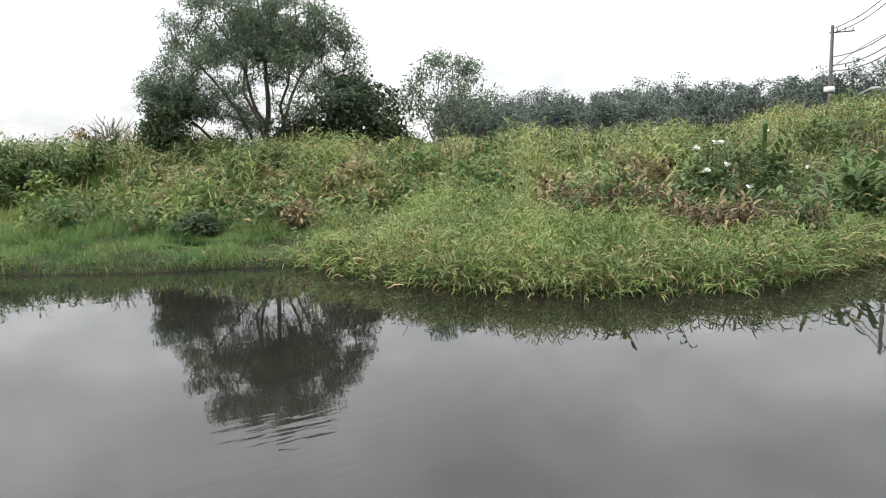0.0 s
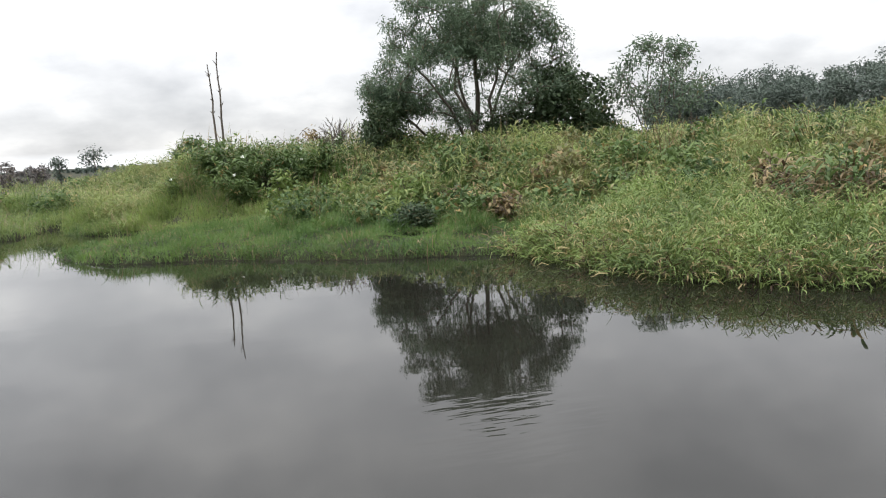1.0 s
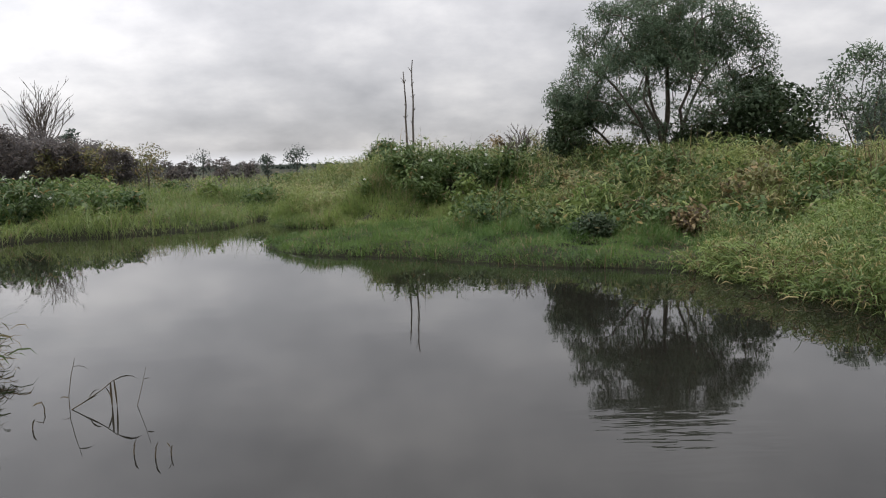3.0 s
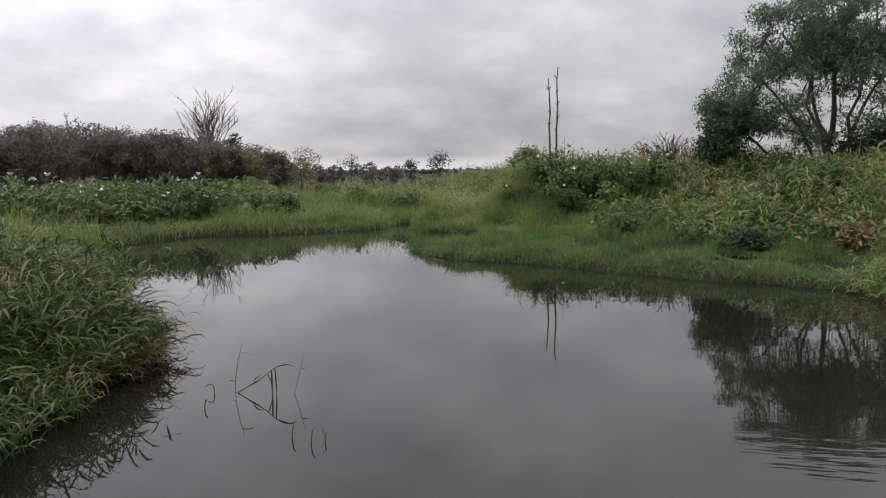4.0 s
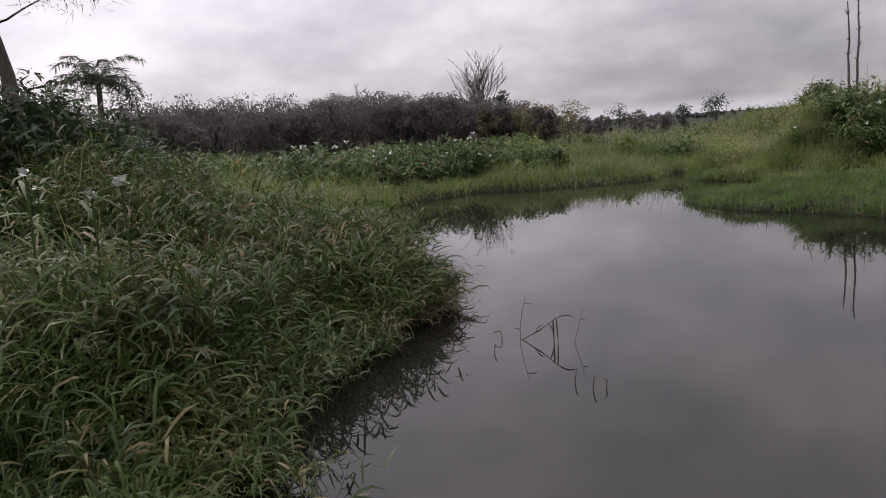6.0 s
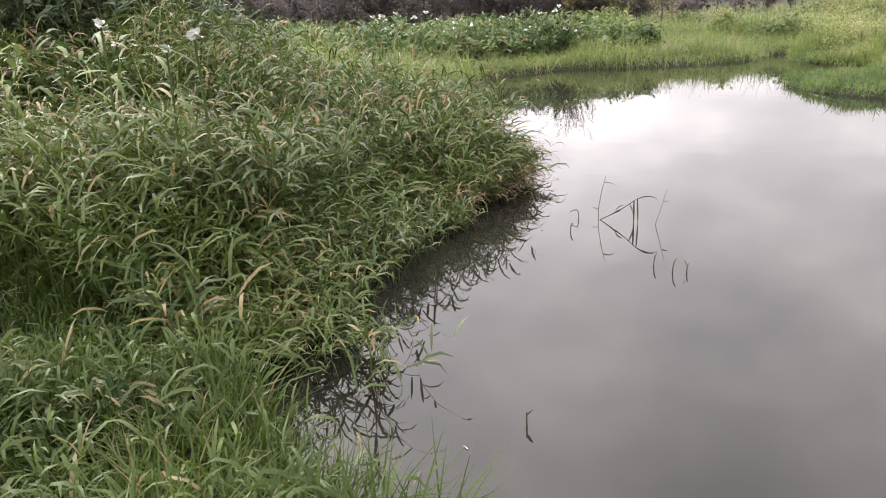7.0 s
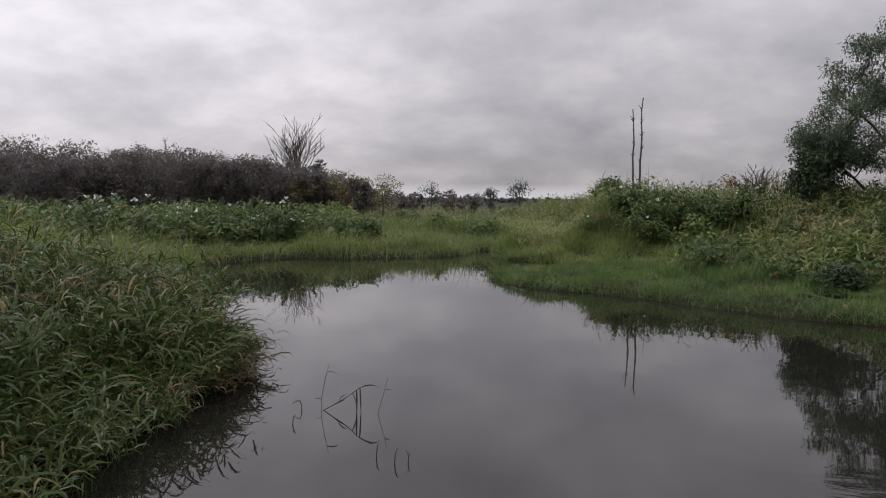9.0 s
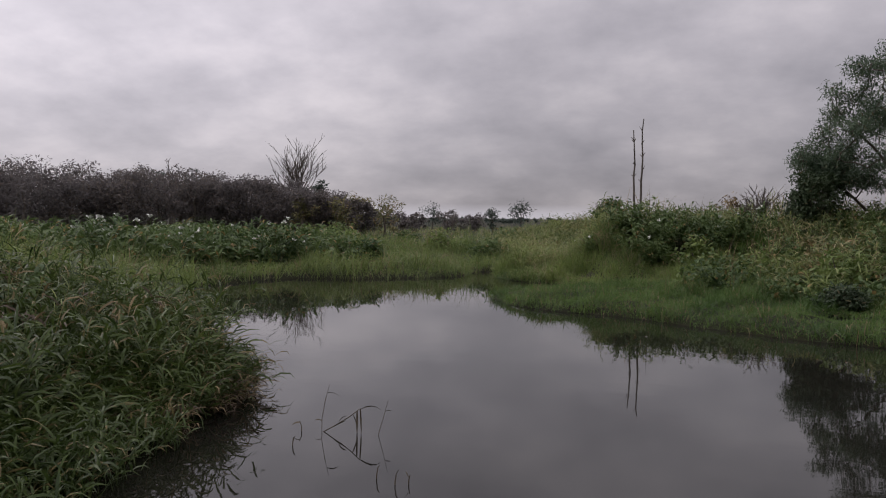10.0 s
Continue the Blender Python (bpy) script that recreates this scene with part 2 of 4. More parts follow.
def land(x, y):
    """Height of the ground."""
    x, y = np.asarray(x, float), np.asarray(y, float)
    s, a, r = from_shore(x, y), bearing(x, y), np.hypot(x, y)
    right = step(-13, -4, a) * step(110, 75, a)
    begin = 4.2 - 2.7 * step(8, 34, a)
    crest = 2.1 - 0.8 * step(10, 24, a) + 0.25 * step(40, 50, a)
    bank = right * (crest * step(begin, begin + 8.5, s) + 0.9 * step(46, 62, a) * step(1, 8, s))
    bank = np.maximum(bank, 1.5 * step(-5.5, -2.2, a) * step(30, 18, a) * step(20.5, 26.5, r) * step(0, 1.2, s))
    left = (1 - right) * (0.35 * step(0.2, 3, s) + 0.25 * step(4, 20, s) + 1.1 * step(1.5, 5.5, s) * step(17, 10, r) * step(-38, -52, a) * step(0.5, 3, y))
    rise = 5.0 * step(70, 150, r) * step(28, 48, a) * step(120, 70, a) + 7 * step(500, 1100, r) * (0.8 + 0.5 * waves(x, y, 240))
    fall = -0.9 * right * step(30, 48, r)
    shore = np.where(s < 0, np.maximum(0.8 * s, -0.7), 0.13 * step(0, 0.22, s))
    rough = 0.06 * waves(x, y, 0.9, 1.0) * step(0.3, 2, s) + 0.12 * waves(x, y, 4.0) * step(2, 8, s)
    return shore + np.where(s > 0, bank + left + rise + fall + rough, 0)


def mesh_of(name, verts, faces, mat, smooth=False):
    """A mesh from arrays: verts (n, 3), faces (m, 3 or 4)."""
    verts, faces = np.asarray(verts, np.float32), np.asarray(faces, np.int32)
    me = bpy.data.meshes.new(name)
    k = faces.shape[1]
    me.vertices.add(len(verts))
    me.vertices.foreach_set("co", verts.ravel())
    me.loops.add(faces.size)
    me.loops.foreach_set("vertex_index", faces.ravel())
    me.polygons.add(len(faces))
    me.polygons.foreach_set("loop_start", np.arange(0, faces.size, k, dtype=np.int32))
    if smooth:
        me.polygons.foreach_set("use_smooth", np.ones(len(faces), bool))
    me.update(calc_edges=True)
    me.validate()
    me.materials.append(mat)
    return me


def thing(name, x, y, z, label, category, group=""):
    ob = new(name)
    ob.matrix_basis = pose(x, y, z)
    return tagged(ob, label, category, group)


def part(name, verts, faces, mat, parent, label="", smooth=False):
    ob = new(name, mesh_of(name, verts, faces, mat, smooth))
    ob.parent = parent
    many = name in ("stalkwork", "leafage", "branchwork", "crown", "foliage", "twigwork")
    return tagged(ob, label, kind="stuff" if many else "")


# ground: one sheet out to the horizon
n = 300
k = np.linspace(-1, 1, n)
line = 8.0 * np.sinh(k * 6.4)
gx, gy = np.meshgrid(line, line + 8.0)
idx = np.arange(n * n).reshape(n, n)
quads = np.stack([idx[:-1, :-1], idx[:-1, 1:], idx[1:, 1:], idx[1:, :-1]], -1).reshape(-1, 4)
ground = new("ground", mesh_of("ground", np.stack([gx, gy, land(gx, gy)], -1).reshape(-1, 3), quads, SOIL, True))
tagged(ground, "grassy marsh ground with sloping banks round the pond", "ground", kind="structure")

n = 40
wx, wy = np.meshgrid(np.linspace(-16, 24, n), np.linspace(0.5, 30, n))
idx = np.arange(n * n).reshape(n, n)
quads = np.stack([idx[:-1, :-1], idx[:-1, 1:], idx[1:, 1:], idx[1:, :-1]], -1).reshape(-1, 4)
water = new("water", mesh_of("water", np.stack([wx, wy, 0 * wx], -1).reshape(-1, 3), quads, WATER, True))
tagged(water, "still murky pond water mirroring the cloudy sky", "water", kind="structure")


# ---- vegetation makers ----
def ribbons(base, heading, length, width, climb, droop, segs, twist=None):
    """Tapered arching blades. base (n, 3); heading in radians; climb: the angle at which they set out; droop: how far the tip turns over."""
    m = len(base)
    u = np.linspace(0, 1, segs + 1)
    ang = climb[:, None] - droop[:, None] * u[None] ** 1.5
    ds = (length / segs)[:, None]
    mid = (ang[:, 1:] + ang[:, :-1]) / 2
    hor = np.concatenate([np.zeros((m, 1)), np.cumsum(np.cos(mid) * ds, 1)], 1)
    ver = np.concatenate([np.zeros((m, 1)), np.cumsum(np.sin(mid) * ds, 1)], 1)
    dx, dy = np.sin(heading)[:, None], np.cos(heading)[:, None]
    c = np.stack([base[:, 0:1] + dx * hor, base[:, 1:2] + dy * hor, base[:, 2:3] + ver], -1)
    tw = (U(-0.9, 0.9, m) if twist is None else twist)[:, None, None]
    side = np.stack([dy * np.ones_like(hor), -dx * np.ones_like(hor), 0 * hor], -1) * np.cos(tw) + np.array([0, 0, 1.0]) * np.sin(tw)
    w = (width[:, None] * (0.06 + np.sin(np.pi * np.clip(0.16 + 0.84 * u, 0, 1)) ** 0.8)[None])[..., None] * 0.5
    v = np.stack([c - side * w, c + side * w], 2).reshape(-1, 3)
    i = (np.arange(m)[:, None] * (2 * (segs + 1)) + 2 * np.arange(segs)[None]).reshape(-1)
    return v, np.stack([i, i + 1, i + 3, i + 2], -1)


def merged(pieces):
    vs, fs, at = [], [], 0
    for v, f in pieces:
        vs.append(v)
        fs.append(f + at)
        at += len(v)
    return np.concatenate(vs), np.concatenate(fs)


def scatter(count, xs, ys, keep):
    """Random places on the ground where keep(s, bearing, range, x, y) gives a chance of 0 to 1."""
    x, y = U(*xs, count), U(*ys, count)
    s = from_shore(x, y)
    ok = U(0, 1, count) < keep(s, bearing(x, y), np.hypot(x, y), x, y)
    x, y = x[ok], y[ok]
    return np.stack([x, y, land(x, y) - 0.02], -1), s[ok]


def uneven(base, amount):
    """Grass stands taller in some patches than in others."""
    x, y = base[:, 0], base[:, 1]
    return np.clip(1 + amount * (0.9 * waves(x, y, 0.8, 0.6) + 0.7 * waves(x, y, 2.3, 2.0)), 0.35, 1.9)


def blades(base, tall, wide, segs=3, lean=0.5, lumps=0.3):
    m = len(base)
    h = tall * U(0.55, 1.2, m) * uneven(base, lumps)
    return ribbons(base, U(0, 6.283, m), h, wide * U(0.7, 1.3, m), U(1.15, 1.6, m), U(0.1, 1.0, m) * lean * 2.4, segs)


def leafy_stalks(base, tall, leaf, wide, leaves=5, lean=0.35, stalk=0.006, lumps=0.3, segs=3):
    """Stalks with arching leaves set along them."""
    m = len(base)
    h = tall * U(0.6, 1.2, m) * uneven(base, lumps)
    head, climb, droop = U(0, 6.283, m), U(1.2, 1.6, m), U(0.1, 1.0, m) * lean * 2
    out = [ribbons(base, head, h, np.full(m, stalk), climb, droop, 3)]
    for j in range(leaves):
        f = U(0.3, 1.0, m) if j else np.full(m, 0.96)
        a = climb - droop * f ** 1.5 * 0.45
        at = base + np.stack([np.sin(head) * np.cos(a), np.cos(head) * np.cos(a), np.sin(a)], -1) * (h * f)[:, None]
        out.append(ribbons(at, U(0, 6.283, m), leaf * U(0.6, 1.25, m), wide * U(0.7, 1.3, m), U(0.5, 1.35, m), U(0.7, 2.3, m), segs))
    return merged(out)


def seaward(x, y):
    """The heading from the bank towards the water."""
    e = 0.05
    return np.arctan2(from_shore(x - e, y) - from_shore(x + e, y), from_shore(x, y - e) - from_shore(x, y + e))


def fringe(base, tall, leaf, wide, leaves=5, segs=3):
    """Stalks that lean out over the water and trail their leaves in it."""
    m = len(base)
    h = tall * U(0.5, 1.25, m)
    head = seaward(base[:, 0], base[:, 1]) + rng.normal(0, 0.55, m)
    climb, droop = U(0.7, 1.4, m), U(0.3, 1.5, m)
    out = [ribbons(base, head, h, np.full(m, 0.007), climb, droop, 4)]
    for j in range(leaves):
        f = U(0.3, 1.0, m) if j else np.full(m, 0.97)
        a = climb - droop * f ** 1.5 * 0.45
        at = base + np.stack([np.sin(head) * np.cos(a), np.cos(head) * np.cos(a), np.sin(a)], -1) * (h * f)[:, None]
        out.append(ribbons(at, head + rng.normal(0, 0.9, m), leaf * U(0.6, 1.25, m), wide * U(0.7, 1.3, m), U(0.0, 1.2, m), U(0.7, 2.2, m), segs))
    return merged(out)


def stuff(name, pieces, mat, label, category):
    v, f = merged(pieces) if isinstance(pieces, list) else pieces
    ob = new(name, mesh_of(name, v, f, mat))
    return tagged(ob, label, category, kind="stuff")


def tube(points, radii, sides=7):
    p = np.asarray(points, float)
    r = np.asarray(radii, float)
    d = np.gradient(p, axis=0)
    d /= np.linalg.norm(d, axis=1)[:, None] + 1e-9
    ref = np.array([1.0, 0, 0]) if abs(d[0][0]) < 0.8 else np.array([0, 1.0, 0])
    a = np.cross(d, ref)
    a /= np.linalg.norm(a, axis=1)[:, None] + 1e-9
    b = np.cross(d, a)
    th = np.arange(sides) * 2 * np.pi / sides
    v = p[:, None] + r[:, None, None] * (a[:, None] * np.cos(th)[None, :, None] + b[:, None] * np.sin(th)[None, :, None])
    i = np.arange(len(p) - 1)[:, None] * sides
    j, j2 = np.arange(sides)[None], (np.arange(sides)[None] + 1) % sides
    return v.reshape(-1, 3), np.stack([i + j, i + j2, i + sides + j2, i + sides + j], -1).reshape(-1, 4)


def wander(a, b, segs, sway, sag=0.0):
    """A crooked line from a to b."""
    u = np.linspace(0, 1, segs + 1)[:, None]
    a, b = np.asarray(a, float), np.asarray(b, float)
    off = rng.normal(0, sway, (segs + 1, 3)).cumsum(0) * 0.6
    off -= u * off[-1]
    off[0] = 0
    return a + (b - a) * u + off + np.array([0, 0, 1]) * (sag * np.sin(np.pi * u))


def leaf_cloud(centres, each, spread, size, wide, flatten=0.75, segs=2):
    """Small pointed leaves in loose clumps round the centres."""
    m = len(centres) * each
    c = np.repeat(np.asarray(centres, float), each, 0)
    sp = np.repeat(np.broadcast_to(np.asarray(spread, float), (len(centres),)), each)[:, None]
    way = rng.normal(0, 1, (m, 3))
    way /= np.linalg.norm(way, axis=1)[:, None]
    at = c + way * (U(0, 1, m) ** 0.45)[:, None] * 1.9 * sp * np.array([1, 1, flatten])
    return ribbons(at, U(0, 6.283, m), size * U(0.6, 1.3, m), wide * U(0.7, 1.3, m), U(-1.0, 0.9, m), U(0.0, 1.2, m), segs)


def limbs(trunks, centres, thin, sway=0.08):
    """Branches from the nearest lower place on the trunks to each clump."""
    knots = np.concatenate([t for t in trunks])
    out = []
    for c in sorted(centres, key=lambda q: q[2]):
        d = np.linalg.norm(knots - c, axis=1) + 3.0 * np.maximum(knots[:, 2] - c[2] + 0.15, 0)
        a = knots[int(np.argmin(d))]
        line = wander(a, c, 4, sway, 0.06)
        far = np.linalg.norm(np.asarray(c) - a)
        out.append(tube(line, np.linspace(thin * (0.6 + 0.35 * far), thin * 0.25, 5), 5))
        knots = np.concatenate([knots, line[2:]])
    return out


# ---- trees of the far bank ----
def dome(count, centre, radius, up, down, inner=0.7):
    """Places near the surface of a dome."""
    d = rng.normal(0, 1, (count, 3))
    d /= np.linalg.norm(d, axis=1)[:, None]
    d[:, 2] = np.where(d[:, 2] < 0, d[:, 2] * down, d[:, 2] * up)
    return np.asarray(centre) + d * np.array([radius, radius * 0.9, 1.0]) * U(inner, 1.0, count)[:, None] * (1 + 0.12 * waves(d[:, 0] * 3, d[:, 1] * 3 + d[:, 2], 0.7))[:, None]


def broad_tree(name, x, y, label, trunks, crown, leaves, spread, size, wide, mat, thick, twig=0.03):
    z = float(land(x, y)) - 0.1
    tree = thing(name, x, y, z, label, "tree")
    stems = [wander((0.12 * math.sin(i * 2.1), 0.12 * math.cos(i * 2.1), 0), t, 8, 0.2 if len(trunks) > 1 else 0.1, 0.0) for i, t in enumerate(trunks)]
    for i, s in enumerate(stems):
        v, f = tube(s, np.linspace(thick * (1 if i == 0 else 0.62), thick * 0.22, 9), 8)
        part("trunk", v, f, BARK, tree, smooth=True)
    v, f = merged(limbs(stems, crown, twig))
    part("branchwork", v, f, BARK, tree, smooth=True)
    v, f = leaf_cloud(crown, leaves, spread, size, wide, 0.75, 1)
    part("crown", v, f, mat, tree)
    return tree


big = np.concatenate([dome(250, (0.0, 0, 2.7), 4.05, 4.1, 1.5, 0.8), dome(160, (0.3, 0, 4.5), 3.2, 2.3, 0.9, 0.3), dome(40, (-3.2, 0, 2.3), 1.0, 1.0, 0.9, 0.3), dome(30, (3.1, 0, 2.6), 1.1, 0.9, 0.8, 0.3)])
big = np.concatenate([big, dome(60, (0.1, 0, 3.7), 3.5, 1.2, 1.5, 0.2)])
open_low = (big[:, 0] > -2.5) & (big[:, 0] < 3.2) & (big[:, 2] < 3.5 + 0.5 * np.sin(big[:, 0] * 2.0))
big = big[~(open_low & (U(0, 1, len(big)) < 0.42))]
broad_tree("spreading_tree", 9.4, 27.4, "broad dark green spreading tree with several crooked grey trunks",
           [(0.2, 0.3, 5.9), (-1.7, 0.2, 5.0), (2.2, -0.3, 4.8), (-3.3, 0.4, 2.5), (0.9, -0.8, 5.6), (-2.7, -0.5, 3.8), (3.3, 0.3, 3.6), (-0.7, 0.6, 5.4)], big, 150, 0.24, 0.135, 0.078, HAZED_CROWN, 0.125)
small = np.concatenate([dome(74, (0, 0, 2.5), 2.25, 1.85, 1.2, 0.6), dome(10, (1.0, 0, 3.9), 0.5, 0.4, 0.4, 0.4), dome(10, (-0.5, 0, 4.0), 0.6, 0.4, 0.4, 0.4)])
broad_tree("small_tree", 16.3, 26.0, "slender airy small tree with thin forked stems",
           [(0.2, 0, 3.6), (-1.3, 0.2, 3.0), (1.4, -0.2, 3.0), (0.6, 0.3, 3.4), (-0.6, -0.3, 3.5)], small, 40, 0.27, 0.18, 0.12, HAZED_CROWN, 0.06, 0.024)


def bush(x, y, wide, tall, label, mat, clumps=40, leaves=90, size=0.14, leaf=0.05, name="bush"):
    z = float(land(x, y)) - 0.05
    ob = thing(name, x, y, z, label, "bush")
    c = dome(clumps, (0, 0, tall * 0.42), wide, tall * 0.52, tall * 0.4, 0.45)
    v, f = merged([tube(wander((U(-0.1, 0.1), U(-0.1, 0.1), 0), q, 4, 0.04), np.linspace(0.03, 0.008, 5), 5) for q in c[::2]])
    part("stalkwork", v, f, BARK, ob, smooth=True)
    v, f = leaf_cloud(c, leaves, 0.17 * wide + 0.06, size, leaf)
    part("foliage", v, f, mat, ob)
    return ob


bush(5.5, 26.6, 0.95, 2.5, "dense dark bush under the spreading tree", HAZED_DARKLEAF, 60, 130)
bush(12.3, 25.8, 1.75, 3.7, "dark round bush beside the spreading tree", HAZED_DARKLEAF, 90, 66, 0.18, 0.12)
bush(10.2, 26.6, 1.0, 1.9, "dark low bush at the tree's foot", HAZED_DARKLEAF, 50, 110)
bush(18.6, 24.6, 1.0, 1.9, "leafy bush on the bank's crest", HAZED_CROWN, 40, 90)
bush(20.3, 24.2, 0.8, 1.3, "low leafy bush on the bank's crest", LILY, 30, 90)
bush(14.0, 25.2, 1.0, 1.2, "low bush below the small tree", LILY, 40, 90)
bush(-1.0, 29.2, 0.6, 1.3, "bright leafy bush on the mound", LILY, 30, 80)
bush(3.9, 15.9, 0.42, 0.75, "small dark bush on the low bank", HAZED_DARKLEAF, 26, 90, 0.1, 0.035)
bush(10.0, 14.2, 0.42, 0.8, "dark shrub among the bank's grass", HAZED_DARKLEAF, 20, 80, 0.1, 0.04)
bush(3.4, 28.4, 0.7, 1.5, "brown thin bush on the mound", WITHERED, 30, 40)


for i in range(64):
    a, r = radians(U(4, 58)), U(15.5, 24)
    x, y = r * math.sin(a), r * math.cos(a)
    if float(from_shore(np.array(x), np.array(y))) > 3.5:
        w = U(0.35, 0.8)
        kind = ((LILY, "leafy green weed bush on the bank"), (INLET, "light green weed bush on the bank"), (OLIVE, "yellowish olive weed bush on the bank"), (WITHERED, "dry brown weed bush on the bank"))[int(U(0, 3.15))]
        bush(x, y, w, w * U(1.0, 1.5), kind[1], kind[0], 22, 34, 0.18, 0.07, "weed_bush")


for i in range(34):
    a, r = radians(U(-36, -6)), U(25, 46)
    x, y = r * math.sin(a), r * math.cos(a)
    if float(from_shore(np.array(x), np.array(y))) > 2.0:
        w = U(0.4, 1.0)
        bush(x, y, w, w * U(0.9, 1.3), "rounded green bush in the marsh grass", (LILY, INLET)[i % 2], 24, 34, 0.18, 0.075, "marsh_bush")


def dead_tree(name, x, y, label, stems, thick, twigs, mat=BARE):
    z = float(land(x, y)) - 0.1
    ob = thing(name, x, y, z, label, "dead tree")
    for a, b in stems:
        line = wander(a, b, 9, 0.05)
        v, f = tube(line, np.linspace(thick, thick * 0.35, 10), 7)
        stem = part("trunk", v, f, mat, ob, smooth=True)
        bits = []
        for _ in range(twigs):
            i = int(U(4, 9))
            h = U(0, 6.283)
            out = line[i] + np.array([math.sin(h), math.cos(h), U(0.4, 1.6)]) * U(0.05, 0.15)
            bits.append(tube(wander(line[i], out, 3, 0.02), np.linspace(thick * 0.4, thick * 0.12, 4), 5))
        v, f = merged(bits)
        part("twigwork", v, f, mat, stem, smooth=True)
    return ob


dead_tree("dead_tree", -0.1, 31.6, "two bare bleached trunks of a dead tree", [((0.02, 0, 0), (0.16, 0, 4.75)), ((-0.04, 0.05, 0), (-0.24, 0.1, 4.3))], 0.058, 14)


def bare_tree(x, y, tall, label, wide=0.45):
    """A leafless tree whose limbs fan upwards and fork twice."""
    z = float(land(x, y)) - 0.1
    ob = thing("bare_tree", x, y, z, label, "tree")
    low = wander((0, 0, 0), (0.1, 0, tall * 0.48), 5, 0.05)
    k = min(1.0, tall / 5)
    v, f = tube(low, np.linspace(0.16, 0.11, 6) * k, 8)
    part("trunk", v, f, BARE, ob, smooth=True)
    bits = []
    for _ in range(19):
        a = low[int(U(2, 6))]
        h, sp = U(0, 6.283), U(0.1, 0.85) * wide
        b = a + np.array([math.sin(h) * sp, math.cos(h) * sp, U(0.6, 0.95)]) * tall * 0.54
        ln = wander(a, b, 7, 0.16 * k)
        bits.append(tube(ln, np.linspace(0.065, 0.016, 8) * k, 5))
        for _ in range(7):
            i = int(U(2, 7))
            h = U(0, 6.283)
            go = (b - a) / np.linalg.norm(b - a) + np.array([math.sin(h), math.cos(h), 0.2]) * U(0.3, 0.75)
            twig = wander(ln[i], ln[i] + go * tall * U(0.09, 0.2), 4, 0.04 * k)
            bits.append(tube(twig, np.linspace(0.026, 0.012, 5) * k, 4))
            for q in (2, 3):
                h = U(0, 6.283)
                bits.append(tube(wander(twig[q], twig[q] + (go + np.array([math.sin(h), math.cos(h), 0.3]) * 0.6) * tall * 0.06, 3, 0.02), np.linspace(0.018, 0.01, 4) * k, 4))
    v, f = merged(bits)
    part("branchwork", v, f, BARE, ob, smooth=True)
    return ob


bare_tree(-28.8, 58.6, 7.8, "tall leafless tree with bleached limbs fanning upwards", 0.75)
bare_tree(-36.5, 53.0, 5.4, "leafless grey tree standing in the scrub", 0.6)
bare_tree(-25.0, 61.0, 3.5, "thin leafless tree among low scrub")
bare_tree(3.9, 27.4, 1.7, "small leafless shrub on the mound", 0.9)
bare_tree(-1.7, 30.0, 1.5, "spindly leafless shrub beside the dead trunks", 0.35)


def sapling(x, y, tall, label, mat=HAZED_WOODS, wide=0.3):
    z = float(land(x, y)) - 0.1
    ob = thing("sapling", x, y, z, label, "tree", "lone saplings")
    stem = wander((0, 0, 0), (0.1, 0, tall), 6, 0.05)
    v, f = tube(stem, np.linspace(0.06, 0.015, 7), 6)
    part("trunk", v, f, BARK, ob, smooth=True)
    c = np.concatenate([dome(14, (0, 0, tall * 0.72), wide * tall, tall * 0.28, tall * 0.2, 0.4), dome(4, (0, 0, tall * 0.4), wide * tall * 0.5, 0.2, 0.2, 0.4)])
    v, f = merged(limbs([stem], c, 0.02, 0.03))
    part("branchwork", v, f, BARK, ob, smooth=True)
    v, f = leaf_cloud(c, 26, 0.13 * tall * wide / 0.3, 0.22, 0.09)
    part("crown", v, f, mat, ob)
    return ob


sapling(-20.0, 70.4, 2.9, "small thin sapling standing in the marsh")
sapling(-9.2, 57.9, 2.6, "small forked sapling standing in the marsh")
sapling(-11.4, 57.5, 2.2, "leaning sparse sapling standing in the marsh", HAZED_WOODS, 0.2)
sapling(-24.5, 68.0, 2.2, "round low sapling standing in the marsh", HAZED_WOODS, 0.45)


def palm(x, y, tall, label):
    z = float(land(x, y)) - 0.1
    ob = thing("palm_tree", x, y, z, label, "palm tree")
    ln = wander((0, 0, 0), (0.15, 0, tall), 9, 0.03)
    v, f = tube(ln, np.linspace(0.2, 0.13, 10), 9)
    part("trunk", v, f, BARK, ob, smooth=True)
    for i in range(24):
        h = i * 2.39996 + U(-0.2, 0.2)
        climb, length = U(-0.2, 1.2), U(2.3, 2.9)
        u = np.linspace(0, 1, 15)
        ang = climb - u ** 1.7 * U(1.2, 2.2)
        hor = np.concatenate([[0], np.cumsum(np.cos(ang[1:]) * length / 14)])
        ver = np.concatenate([[0], np.cumsum(np.sin(ang[1:]) * length / 14)])
        rib = ln[-1] + np.stack([math.sin(h) * hor, math.cos(h) * hor, ver], -1)
        bits = [tube(rib, np.linspace(0.022, 0.006, 15), 4)]
        at = np.repeat(rib[1:], 8, 0) + rng.normal(0, 0.02, (112, 3))
        sgn = np.tile([-1, 1], 56)
        bits.append(ribbons(at, h + sgn * U(0.7, 1.3, 112), U(0.38, 0.62, 112), np.full(112, 0.045), U(-0.6, 0.4, 112), U(0.3, 1.4, 112), 2))
        v, f = merged(bits)
        part("frond", v, f, HAZED_DARKLEAF, ob)
    return ob


palm(-34.1, 25.1, 5.2, "feathery palm tree rising behind the scrub")

